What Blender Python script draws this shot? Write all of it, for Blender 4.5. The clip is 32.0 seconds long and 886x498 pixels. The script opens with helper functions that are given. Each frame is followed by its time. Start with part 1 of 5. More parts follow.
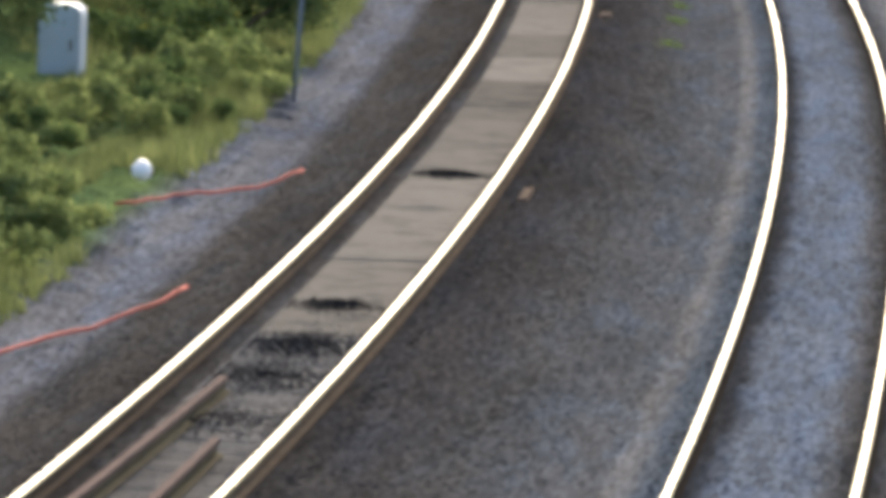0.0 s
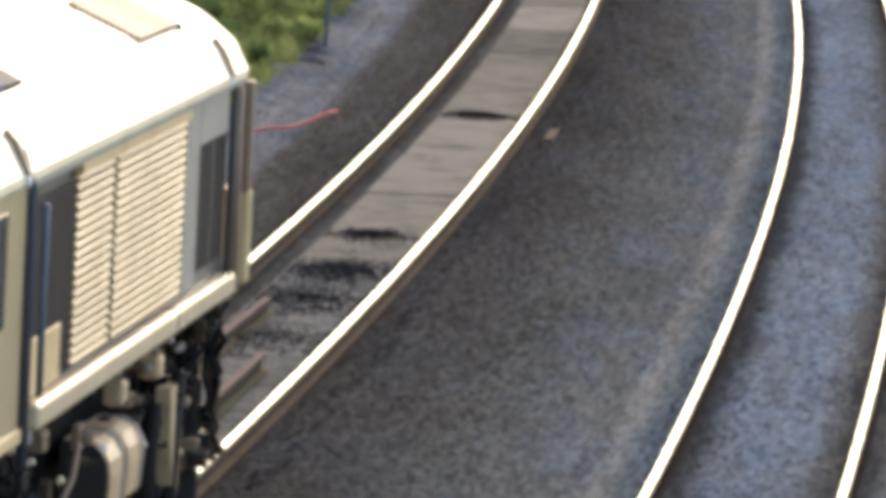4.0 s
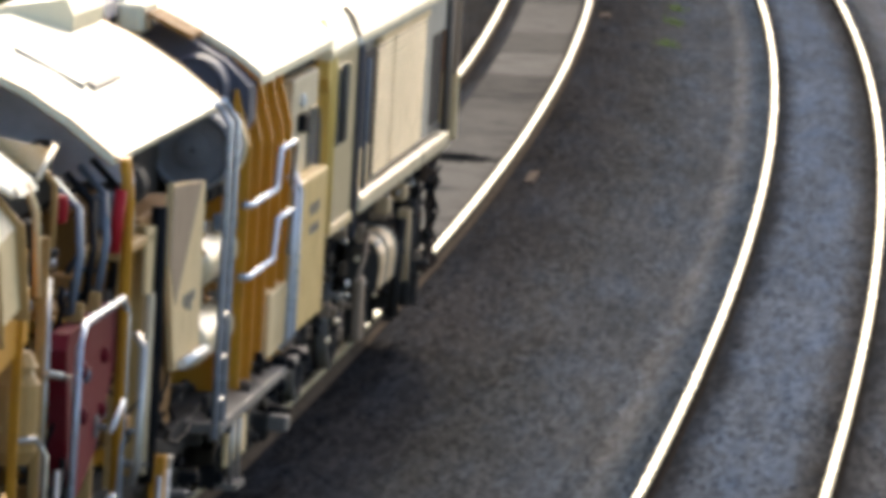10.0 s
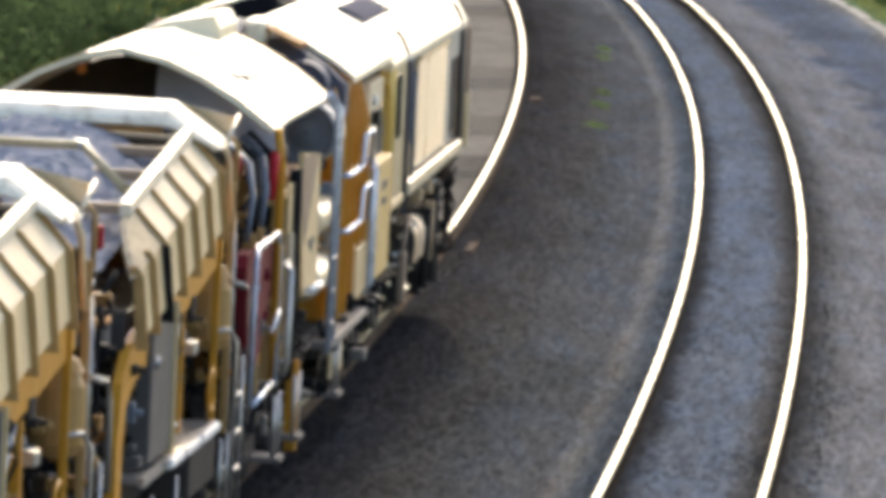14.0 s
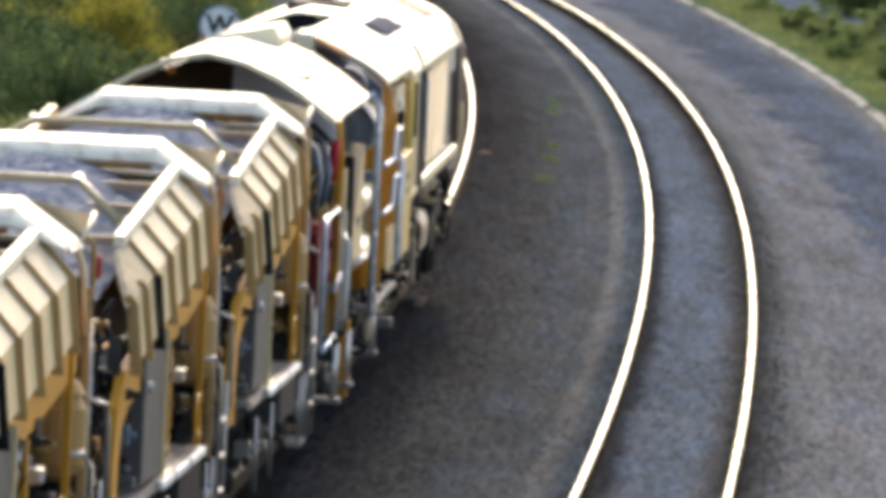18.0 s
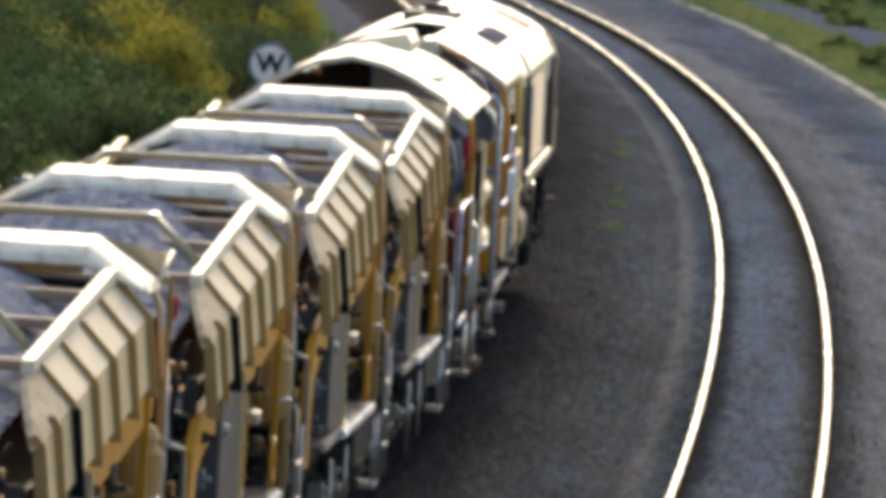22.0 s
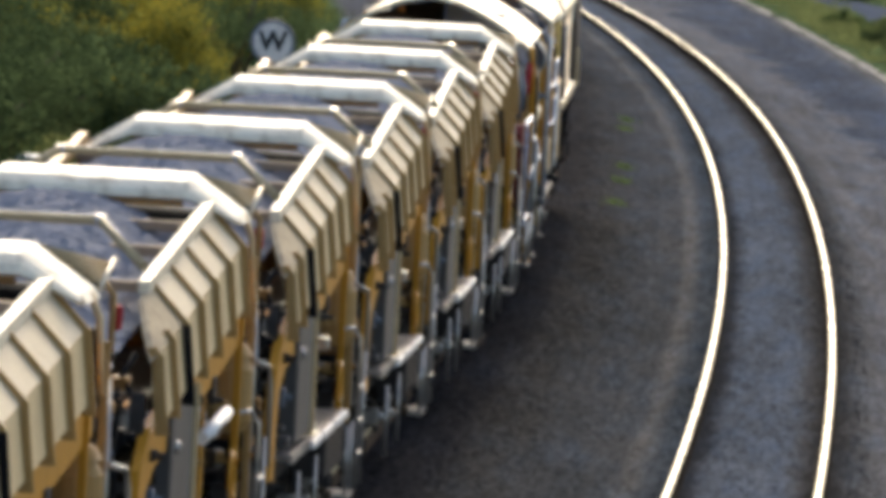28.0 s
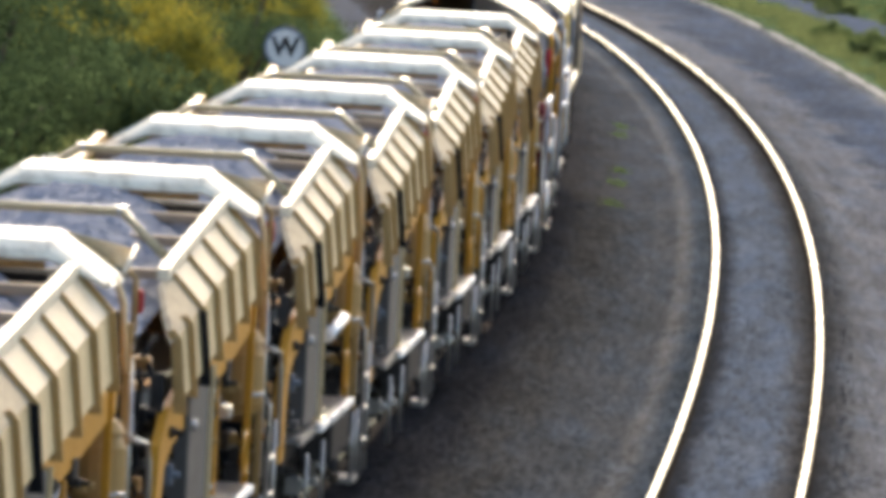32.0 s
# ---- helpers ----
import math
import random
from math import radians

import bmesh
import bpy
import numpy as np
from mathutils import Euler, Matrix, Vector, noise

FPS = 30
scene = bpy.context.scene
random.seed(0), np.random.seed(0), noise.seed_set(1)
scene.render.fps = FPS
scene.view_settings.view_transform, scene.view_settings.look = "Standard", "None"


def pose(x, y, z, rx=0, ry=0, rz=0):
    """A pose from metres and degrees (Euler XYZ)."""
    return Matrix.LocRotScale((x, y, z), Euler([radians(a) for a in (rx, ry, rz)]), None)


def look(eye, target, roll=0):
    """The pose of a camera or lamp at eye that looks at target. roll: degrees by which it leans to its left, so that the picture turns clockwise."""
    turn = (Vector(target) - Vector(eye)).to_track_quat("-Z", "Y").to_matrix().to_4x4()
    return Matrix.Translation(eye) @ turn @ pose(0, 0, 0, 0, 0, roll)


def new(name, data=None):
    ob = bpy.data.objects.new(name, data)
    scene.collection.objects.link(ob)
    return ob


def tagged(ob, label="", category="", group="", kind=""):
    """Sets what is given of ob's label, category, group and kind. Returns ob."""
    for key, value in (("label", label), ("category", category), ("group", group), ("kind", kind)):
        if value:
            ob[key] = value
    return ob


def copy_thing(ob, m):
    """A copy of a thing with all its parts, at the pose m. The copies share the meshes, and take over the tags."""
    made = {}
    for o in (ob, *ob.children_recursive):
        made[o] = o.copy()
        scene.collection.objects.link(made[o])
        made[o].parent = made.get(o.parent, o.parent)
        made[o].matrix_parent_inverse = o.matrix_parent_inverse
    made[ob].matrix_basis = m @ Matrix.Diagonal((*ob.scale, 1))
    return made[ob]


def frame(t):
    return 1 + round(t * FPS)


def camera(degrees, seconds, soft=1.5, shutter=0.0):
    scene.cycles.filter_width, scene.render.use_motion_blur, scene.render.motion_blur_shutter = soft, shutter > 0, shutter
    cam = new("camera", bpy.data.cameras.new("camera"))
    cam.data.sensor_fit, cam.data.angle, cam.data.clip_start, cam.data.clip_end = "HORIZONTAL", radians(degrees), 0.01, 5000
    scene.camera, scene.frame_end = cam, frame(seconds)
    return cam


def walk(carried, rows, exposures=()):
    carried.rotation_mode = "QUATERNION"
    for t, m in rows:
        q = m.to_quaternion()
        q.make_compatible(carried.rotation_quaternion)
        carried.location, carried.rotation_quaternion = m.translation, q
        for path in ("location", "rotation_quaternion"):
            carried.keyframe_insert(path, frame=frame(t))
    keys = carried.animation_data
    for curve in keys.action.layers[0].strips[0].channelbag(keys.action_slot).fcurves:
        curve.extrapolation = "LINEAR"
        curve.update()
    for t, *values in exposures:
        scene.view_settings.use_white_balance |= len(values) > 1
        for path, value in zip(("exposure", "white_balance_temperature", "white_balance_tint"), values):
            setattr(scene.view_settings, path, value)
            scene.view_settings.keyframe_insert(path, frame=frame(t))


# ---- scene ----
# ---- the track: arc length s along the right-hand track, u to its right, z above the left track's rail head ----
X0, Y0, TH0, K0, K1 = -5.6523, 93.3333, -0.061996, -0.00091060, 1.5753e-06
EYE_Z = 6.9207
GAUGE = 1.505
SIX = 3.1968                      # between the two nearest rails of both tracks
CANT = 0.0510
DROP = -0.2103                     # the right-hand track lies lower
U_LEFT = -GAUGE - SIX              # middle of the left track
_s = np.linspace(-140, 620, 3041)
_th = TH0 + K0 * _s + K1 * np.minimum(_s, 170) ** 2 / 2 + np.where(_s > 170, K1 * 170 * (_s - 170), 0)
_dx = np.concatenate([[0], np.cumsum((np.sin(_th[1:]) + np.sin(_th[:-1])) / 2 * 0.25)])
_dy = np.concatenate([[0], np.cumsum((np.cos(_th[1:]) + np.cos(_th[:-1])) / 2 * 0.25)])
_dx += X0 - np.interp(0, _s, _dx)
_dy += Y0 - np.interp(0, _s, _dy)


def place(s, u, z=0.0):
    th = np.interp(s, _s, _th)
    return np.interp(s, _s, _dx) + u * np.cos(th), np.interp(s, _s, _dy) - u * np.sin(th), z + 0 * th


def stand(s, u, z=0.0, turn=0.0):
    """Pose on the ground at (s, u), facing along the track."""
    x, y, z = place(s, u, z)
    return pose(float(x), float(y), float(z), 0, 0, turn - math.degrees(float(np.interp(s, _s, _th))))


# ---- camera: held on a footbridge, panning with the train ----
cam = camera(7.4760, 32.0, soft=6.2)


def view(yaw, pitch, roll, ahead):
    eye = Vector((-0.058 * ahead, 0.998 * ahead, EYE_Z))
    y, p = radians(yaw), radians(pitch)
    return look(eye, eye + 60 * Vector((-math.sin(y) * math.cos(p), math.cos(y) * math.cos(p), math.sin(p))), roll)


walk(cam, [(t, view(*v)) for t, *v in [
    (0.0, 6.772, -5.551, 2.33, 5.93), (0.5, 6.806, -5.676, 2.46, 5.04), (1.0, 6.839, -5.779, 2.61, 4.28), (1.5, 6.861, -5.841, 2.77, 3.49),
    (2.0, 6.854, -5.842, 2.87, 2.60), (2.5, 6.811, -5.821, 2.89, 1.69), (4.5, 6.904, -5.935, 2.94, 3.00), (5.0, 7.017, -6.035, 3.03, 2.73),
    (5.5, 7.111, -6.192, 3.10, 2.31), (6.0, 7.189, -6.373, 3.13, 1.83), (6.5, 7.275, -6.610, 3.09, 1.71), (7.0, 7.361, -6.649, 3.04, 1.87),
    (7.5, 7.387, -6.475, 3.01, 2.07), (8.0, 7.356, -6.166, 3.05, 2.21), (8.5, 7.235, -5.871, 3.18, 2.17), (9.0, 7.077, -5.681, 3.30, 2.07),
    (9.5, 6.851, -5.504, 3.30, 1.98), (10.0, 6.652, -5.429, 3.25, 1.24), (10.5, 6.518, -5.094, 3.22, -0.78), (11.0, 6.516, -4.818, 3.16, -2.66),
    (11.5, 6.595, -4.780, 3.03, -3.17), (12.0, 6.487, -4.764, 2.88, -3.04), (12.5, 6.356, -4.730, 2.75, -3.15), (13.0, 6.220, -4.642, 2.67, -3.47),
    (13.5, 6.118, -4.605, 2.66, -3.63), (15.5, 5.833, -4.325, 2.70, -2.30), (16.0, 5.768, -4.271, 2.70, -2.42), (16.5, 5.715, -4.222, 2.70, -2.61),
    (17.0, 5.680, -4.175, 2.69, -2.84), (17.5, 5.648, -4.132, 2.68, -3.03), (18.0, 5.636, -4.090, 2.68, -3.03), (18.5, 5.645, -4.062, 2.72, -2.74),
    (19.0, 5.676, -4.028, 2.80, -2.18), (19.5, 5.723, -3.995, 2.90, -1.42), (20.0, 5.789, -3.967, 2.98, -0.51), (20.5, 5.876, -3.936, 3.02, 0.38),
    (21.0, 5.990, -3.931, 3.06, 1.15), (21.5, 6.133, -3.887, 3.09, 1.71), (22.0, 6.283, -3.884, 3.11, 2.06), (22.5, 6.460, -3.979, 3.07, 2.28),
    (23.0, 6.650, -4.087, 2.99, 2.39), (23.5, 6.804, -4.218, 2.91, 2.33), (24.0, 6.881, -4.288, 2.85, 2.27), (24.5, 6.896, -4.334, 2.80, 2.49),
    (25.0, 6.841, -4.319, 2.75, 2.88), (25.5, 6.722, -4.288, 2.72, 3.19), (27.5, 6.359, -4.123, 2.90, 3.10), (28.0, 6.304, -4.085, 2.87, 2.15),
    (28.5, 6.200, -4.057, 2.87, 0.44), (29.0, 6.190, -4.033, 2.85, -1.55), (29.5, 6.211, -4.024, 2.82, -2.94), (30.0, 6.227, -4.013, 2.83, -3.58),
    (30.5, 6.299, -4.006, 2.88, -3.67), (31.0, 6.318, -4.001, 2.93, -3.40), (31.5, 6.279, -4.000, 2.94, -2.95), (32.0, 6.212, -3.935, 2.92, -2.47),
]], exposures=[(0, 0.24), (1, 0.25), (2, 0.34), (3, 0.27), (5, 0.08), (6, -0.06), (7, 0.7), (8, 0.28), (9, -0.36), (10, -0.08), (11, -0.18), (12, 0.02), (13, 0.22), (16, -0.3), (17, -0.02), (18, 0.02), (20, 0.09), (21, -0.1), (22, -0.43), (23, -0.1), (24, -0.1), (25, 0.12), (28, -0.5), (29, -0.1), (30, -0.12), (31, -0.12), (32, 0.04)])

# ---- light: low sun ahead and a little to the left, clear sky ----
SUN_UP, SUN_LEFT = 32.0, 6.0
world = bpy.data.worlds.new("sky")
scene.world = world
world.use_nodes = True
_n = world.node_tree.nodes
_sky = _n.new("ShaderNodeTexSky")
_sky.sky_type, _sky.sun_disc = "NISHITA", False
_sky.sun_elevation, _sky.sun_rotation = radians(SUN_UP), radians(-SUN_LEFT)
_sky.air_density, _sky.dust_density = 0.8, 4.0
world.node_tree.links.new(_sky.outputs[0], _n["Background"].inputs[0])
_n["Background"].inputs[1].default_value = 0.45
_sun = new("sun", bpy.data.lights.new("sun", "SUN"))
_sun.data.energy, _sun.data.angle, _sun.data.color = 3.1, radians(3.0), (1.0, 0.9, 0.66)
_a, _e = radians(SUN_LEFT), radians(SUN_UP)
_sun.matrix_world = look((0, 0, 60), (60 * math.sin(_a) * math.cos(_e), -60 * math.cos(_a) * math.cos(_e), 60 - 60 * math.sin(_e)))

# ---- materials ----
def mix(nt, kind, a, b, fac):
    n = nt.nodes.new("ShaderNodeMix")
    n.data_type, n.blend_type = "RGBA", kind
    for sock, val in ((n.inputs[0], fac), (n.inputs[6], a), (n.inputs[7], b)):
        if hasattr(val, "is_output"):
            nt.links.new(val, sock)
        else:
            sock.default_value = val if not isinstance(val, tuple) else (*val, 1)
    return n.outputs[2]


def ramp(nt, fac, lo, hi, c0=(0, 0, 0), c1=(1, 1, 1)):
    n = nt.nodes.new("ShaderNodeValToRGB")
    e = n.color_ramp.elements
    e[0].position, e[1].position = lo, hi
    e[0].color, e[1].color = (*c0, 1), (*c1, 1)
    nt.links.new(fac, n.inputs[0])
    return n.outputs[0]


def noise_tex(nt, vec, scale, detail=4.0, rough=0.6):
    n = nt.nodes.new("ShaderNodeTexNoise")
    n.inputs["Scale"].default_value, n.inputs["Detail"].default_value, n.inputs["Roughness"].default_value = scale, detail, rough
    if vec is not None:
        nt.links.new(vec, n.inputs["Vector"])
    return n.outputs["Fac"]


def mat(name, col, rough=0.5, metal=0.0, dirt=(0.1, 0.08, 0.06), wear=0.35, fine=60.0, coarse=2.5, bump=0.15, spread=0.0, coat=0.0, spec=0.5):
    """Painted or bare surface with stains at two scales and a fine relief; spread: difference from piece to piece."""
    m = bpy.data.materials.new(name)
    m.use_nodes = True
    nt = m.node_tree
    b = nt.nodes["Principled BSDF"]
    co = nt.nodes.new("ShaderNodeTexCoord").outputs["Object"]
    big, small = noise_tex(nt, co, coarse, 5), noise_tex(nt, co, fine, 3)
    c = mix(nt, "MIX", col, dirt, 0.0)
    c = mix(nt, "MIX", c, dirt, ramp(nt, big, 0.48, 0.78, (0, 0, 0), (wear, wear, wear)))
    c = mix(nt, "MULTIPLY", c, ramp(nt, small, 0.3, 0.7, (0.78, 0.78, 0.78), (1.12, 1.12, 1.12)), 0.8)
    if spread:
        r = nt.nodes.new("ShaderNodeObjectInfo").outputs["Random"]
        c = mix(nt, "MULTIPLY", c, ramp(nt, r, 0, 1, (1 - spread,) * 3, (1 + spread,) * 3), 1.0)
    nt.links.new(c, b.inputs["Base Color"])
    b.inputs["Metallic"].default_value = metal
    b.inputs["Specular IOR Level"].default_value = spec
    rr = nt.nodes.new("ShaderNodeMapRange")
    rr.inputs[3].default_value, rr.inputs[4].default_value = max(0.05, rough - 0.12), min(1, rough + 0.15)
    nt.links.new(big, rr.inputs[0])
    nt.links.new(rr.outputs[0], b.inputs["Roughness"])
    if coat:
        b.inputs["Coat Weight"].default_value = coat
    if bump:
        bp = nt.nodes.new("ShaderNodeBump")
        bp.inputs["Strength"].default_value, bp.inputs["Distance"].default_value = bump, 0.01
        nt.links.new(small, bp.inputs["Height"])
        nt.links.new(bp.outputs[0], b.inputs["Normal"])
    return m


M_CREAM = mat("cream_paint", (0.77, 0.565, 0.29), 0.45, dirt=(0.38, 0.26, 0.13), wear=0.4, spec=0.12)
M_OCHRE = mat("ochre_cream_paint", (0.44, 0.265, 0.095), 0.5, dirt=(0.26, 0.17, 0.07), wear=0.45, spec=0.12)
M_PALEYEL = mat("pale_yellow_paint", (0.75, 0.5, 0.11), 0.45, dirt=(0.4, 0.25, 0.07), wear=0.4)
M_OLDRAIL = mat("old_brown_rail", (0.105, 0.09, 0.058), 0.85, dirt=(0.06, 0.045, 0.036), wear=0.6, spec=0.0)
M_OLDHEAD = mat("weathered_rail_head", (0.125, 0.095, 0.08), 0.85, dirt=(0.07, 0.055, 0.05), wear=0.5, spec=0.0)
M_TIMBER = mat("old_timber", (0.1, 0.078, 0.06), 0.9, dirt=(0.04, 0.032, 0.027), wear=0.7, spec=0.0)
M_PALESTONE = mat("pale_grey_stone", (0.2, 0.19, 0.18), 0.9, dirt=(0.1, 0.09, 0.085), wear=0.5, spec=0.0)
M_GRIT = mat("blue_grit", (0.075, 0.088, 0.115), 0.95, dirt=(0.05, 0.055, 0.06), wear=0.6, spec=0.0)
M_PANEL = mat("dark_brown_panel", (0.048, 0.042, 0.04), 0.6, dirt=(0.07, 0.055, 0.045), wear=0.4, spec=0.02)
M_ROOF = mat("roof_cream_paint", (0.88, 0.77, 0.53), 0.35, dirt=(0.5, 0.42, 0.28), wear=0.35, spec=0.2)
M_LID = mat("bleached_cream_paint", (0.86, 0.77, 0.58), 0.5, dirt=(0.36, 0.27, 0.16), wear=0.85, coarse=6.0, spec=0.15)
M_SUNCREAM = mat("bleached_panel_paint", (0.69, 0.565, 0.365), 0.55, dirt=(0.4, 0.31, 0.19), wear=0.5, coarse=4.0, spec=0.06)
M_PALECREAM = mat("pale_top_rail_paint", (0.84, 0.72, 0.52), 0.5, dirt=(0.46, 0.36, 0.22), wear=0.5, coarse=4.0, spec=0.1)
M_DUSTY = mat("dusty_straw_paint", (0.46, 0.37, 0.24), 0.7, dirt=(0.2, 0.16, 0.12), wear=0.8, coarse=6.0, spec=0.03)
M_LOCKER = mat("yellowed_cream_paint", (0.66, 0.455, 0.17), 0.5, dirt=(0.36, 0.22, 0.09), wear=0.55, coarse=4.0, spec=0.1)
M_YELLOW = mat("yellow_paint", (0.6, 0.275, 0.026), 0.42, dirt=(0.2, 0.11, 0.04), wear=0.4, spec=0.12)
M_RUSTY = mat("yellow_rusty_steel", (0.3, 0.15, 0.045), 0.6, dirt=(0.09, 0.05, 0.03), wear=0.7, spec=0.08)
M_DARK = mat("dark_underframe_steel", (0.05, 0.045, 0.04), 0.6, dirt=(0.06, 0.048, 0.036), wear=0.5, spread=0.3, spec=0.02)
M_BLACK = mat("plain_black", (0.013, 0.013, 0.014), 0.6, dirt=(0.03, 0.026, 0.022), wear=0.3, spec=0.02)
M_GREY = mat("grey_paint", (0.2, 0.178, 0.152), 0.5, wear=0.4, spec=0.1)
M_POSTGREY = mat("dull_grey_paint", (0.115, 0.104, 0.092), 0.55, wear=0.4, spec=0.1)
M_STONEGREY = mat("warm_light_grey_paint", (0.4, 0.37, 0.31), 0.5, dirt=(0.24, 0.2, 0.15), wear=0.4, spec=0.12)
M_GLOSSCREAM = mat("glossy_cream_paint", (0.72, 0.57, 0.34), 0.3, dirt=(0.38, 0.27, 0.14), wear=0.3, spec=0.6)
M_OFFWHITE = mat("grubby_off_white_paint", (0.66, 0.47, 0.26), 0.45, dirt=(0.24, 0.16, 0.09), wear=0.6, coarse=5.0, spec=0.15)
M_TAN = mat("tan_steel", (0.33, 0.235, 0.155), 0.6, dirt=(0.16, 0.11, 0.07), wear=0.5, spec=0.1)
M_STRAW = mat("straw_paint", (0.5, 0.38, 0.2), 0.4, dirt=(0.3, 0.2, 0.09), wear=0.4, spec=0.3)
M_SILVER = mat("galvanised_steel", (0.5, 0.475, 0.43), 0.3, 0.7, dirt=(0.25, 0.2, 0.15), wear=0.4)
M_BRIGHTRED = mat("bright_red_paint", (0.45, 0.02, 0.025), 0.5, dirt=(0.2, 0.03, 0.03), wear=0.3, spec=0.1)
M_RED = mat("red_paint", (0.15, 0.014, 0.02), 0.5, dirt=(0.16, 0.06, 0.06), wear=0.5, spec=0.04)
M_RAILPAINT = mat("pale_blue_grey_paint", (0.5, 0.55, 0.62), 0.26, 0.35, dirt=(0.3, 0.3, 0.3), wear=0.3, spec=0.6)
M_GLASS = mat("dark_tinted_glass", (0.02, 0.022, 0.025), 0.15, wear=0.1, bump=0, spec=0.12)
M_WHITE = mat("white_paint", (0.85, 0.82, 0.75), 0.4, wear=0.2)
M_FILTER = mat("slate_blue_steel", (0.17, 0.18, 0.195), 0.5, dirt=(0.05, 0.05, 0.05), wear=0.4, spec=0.15)
M_NAVY = mat("dark_blue_steel", (0.1, 0.1, 0.12), 0.6, dirt=(0.1, 0.09, 0.09), wear=0.4, spec=0.08)
M_BLUEGREY = mat("blue_grey_steel", (0.16, 0.185, 0.215), 0.5, wear=0.4, spec=0.15)
M_DARKWEB = mat("dark_oily_steel", (0.03, 0.024, 0.019), 0.85, dirt=(0.014, 0.012, 0.01), wear=0.6, bump=0.3, spec=0.0)
M_RAILSIDE = mat("worn_sheen_rail_shoulder", (0.3, 0.265, 0.15), 0.55, 0.0, dirt=(0.18, 0.145, 0.09), wear=0.4, bump=0.05, spec=0.05)
M_RUST = mat("rusted_steel", (0.105, 0.08, 0.056), 0.85, dirt=(0.045, 0.034, 0.025), wear=0.6, bump=0.3, spec=0.0)
M_RAILTOP = mat("polished_rail_head", (0.15, 0.14, 0.098), 0.28, 1.0, dirt=(0.5, 0.45, 0.36), wear=0.15, bump=0.02)
M_CONCRETE = mat("weathered_concrete", (0.135, 0.12, 0.1), 0.85, dirt=(0.13, 0.115, 0.1), wear=0.6, fine=35, coarse=1.5, bump=0.3, spread=0.25, spec=0.0)
M_LOAD = mat("crushed_stone", (0.26, 0.262, 0.285), 0.9, dirt=(0.12, 0.11, 0.1), wear=0.5, fine=45, coarse=5, bump=1.0, spec=0.0)
M_ORANGE = mat("orange_plastic_hose", (0.3, 0.042, 0.03), 0.75, dirt=(0.2, 0.09, 0.06), wear=0.4, spec=0.1)
M_RUSTDARK = mat("dark_rust", (0.085, 0.06, 0.045), 0.8, dirt=(0.16, 0.1, 0.07), wear=0.6, spec=0.02)
M_AMBER = mat("amber_plastic", (0.75, 0.2, 0.02), 0.3, wear=0.1, bump=0)
M_BULKHEAD = mat("grey_lilac_paint", (0.66, 0.62, 0.67), 0.5, wear=0.4, spec=0.1)
M_BOARD = mat("weathered_grey_board", (0.125, 0.117, 0.105), 0.9, dirt=(0.026, 0.028, 0.033), wear=1.0, fine=30, coarse=1.5, bump=0.2, spread=0.14, spec=0.0)
M_OLDTOP = mat("duller_rail_head", (0.095, 0.09, 0.066), 0.3, 1.0, dirt=(0.3, 0.27, 0.2), wear=0.15, bump=0.02)
M_DUCT = mat("matt_lilac_grey", (0.13, 0.125, 0.142), 0.9, dirt=(0.07, 0.066, 0.07), wear=0.5, spec=0.0)
M_BARK = mat("bark", (0.11, 0.085, 0.06), 0.9, bump=0.5, spec=0.1)


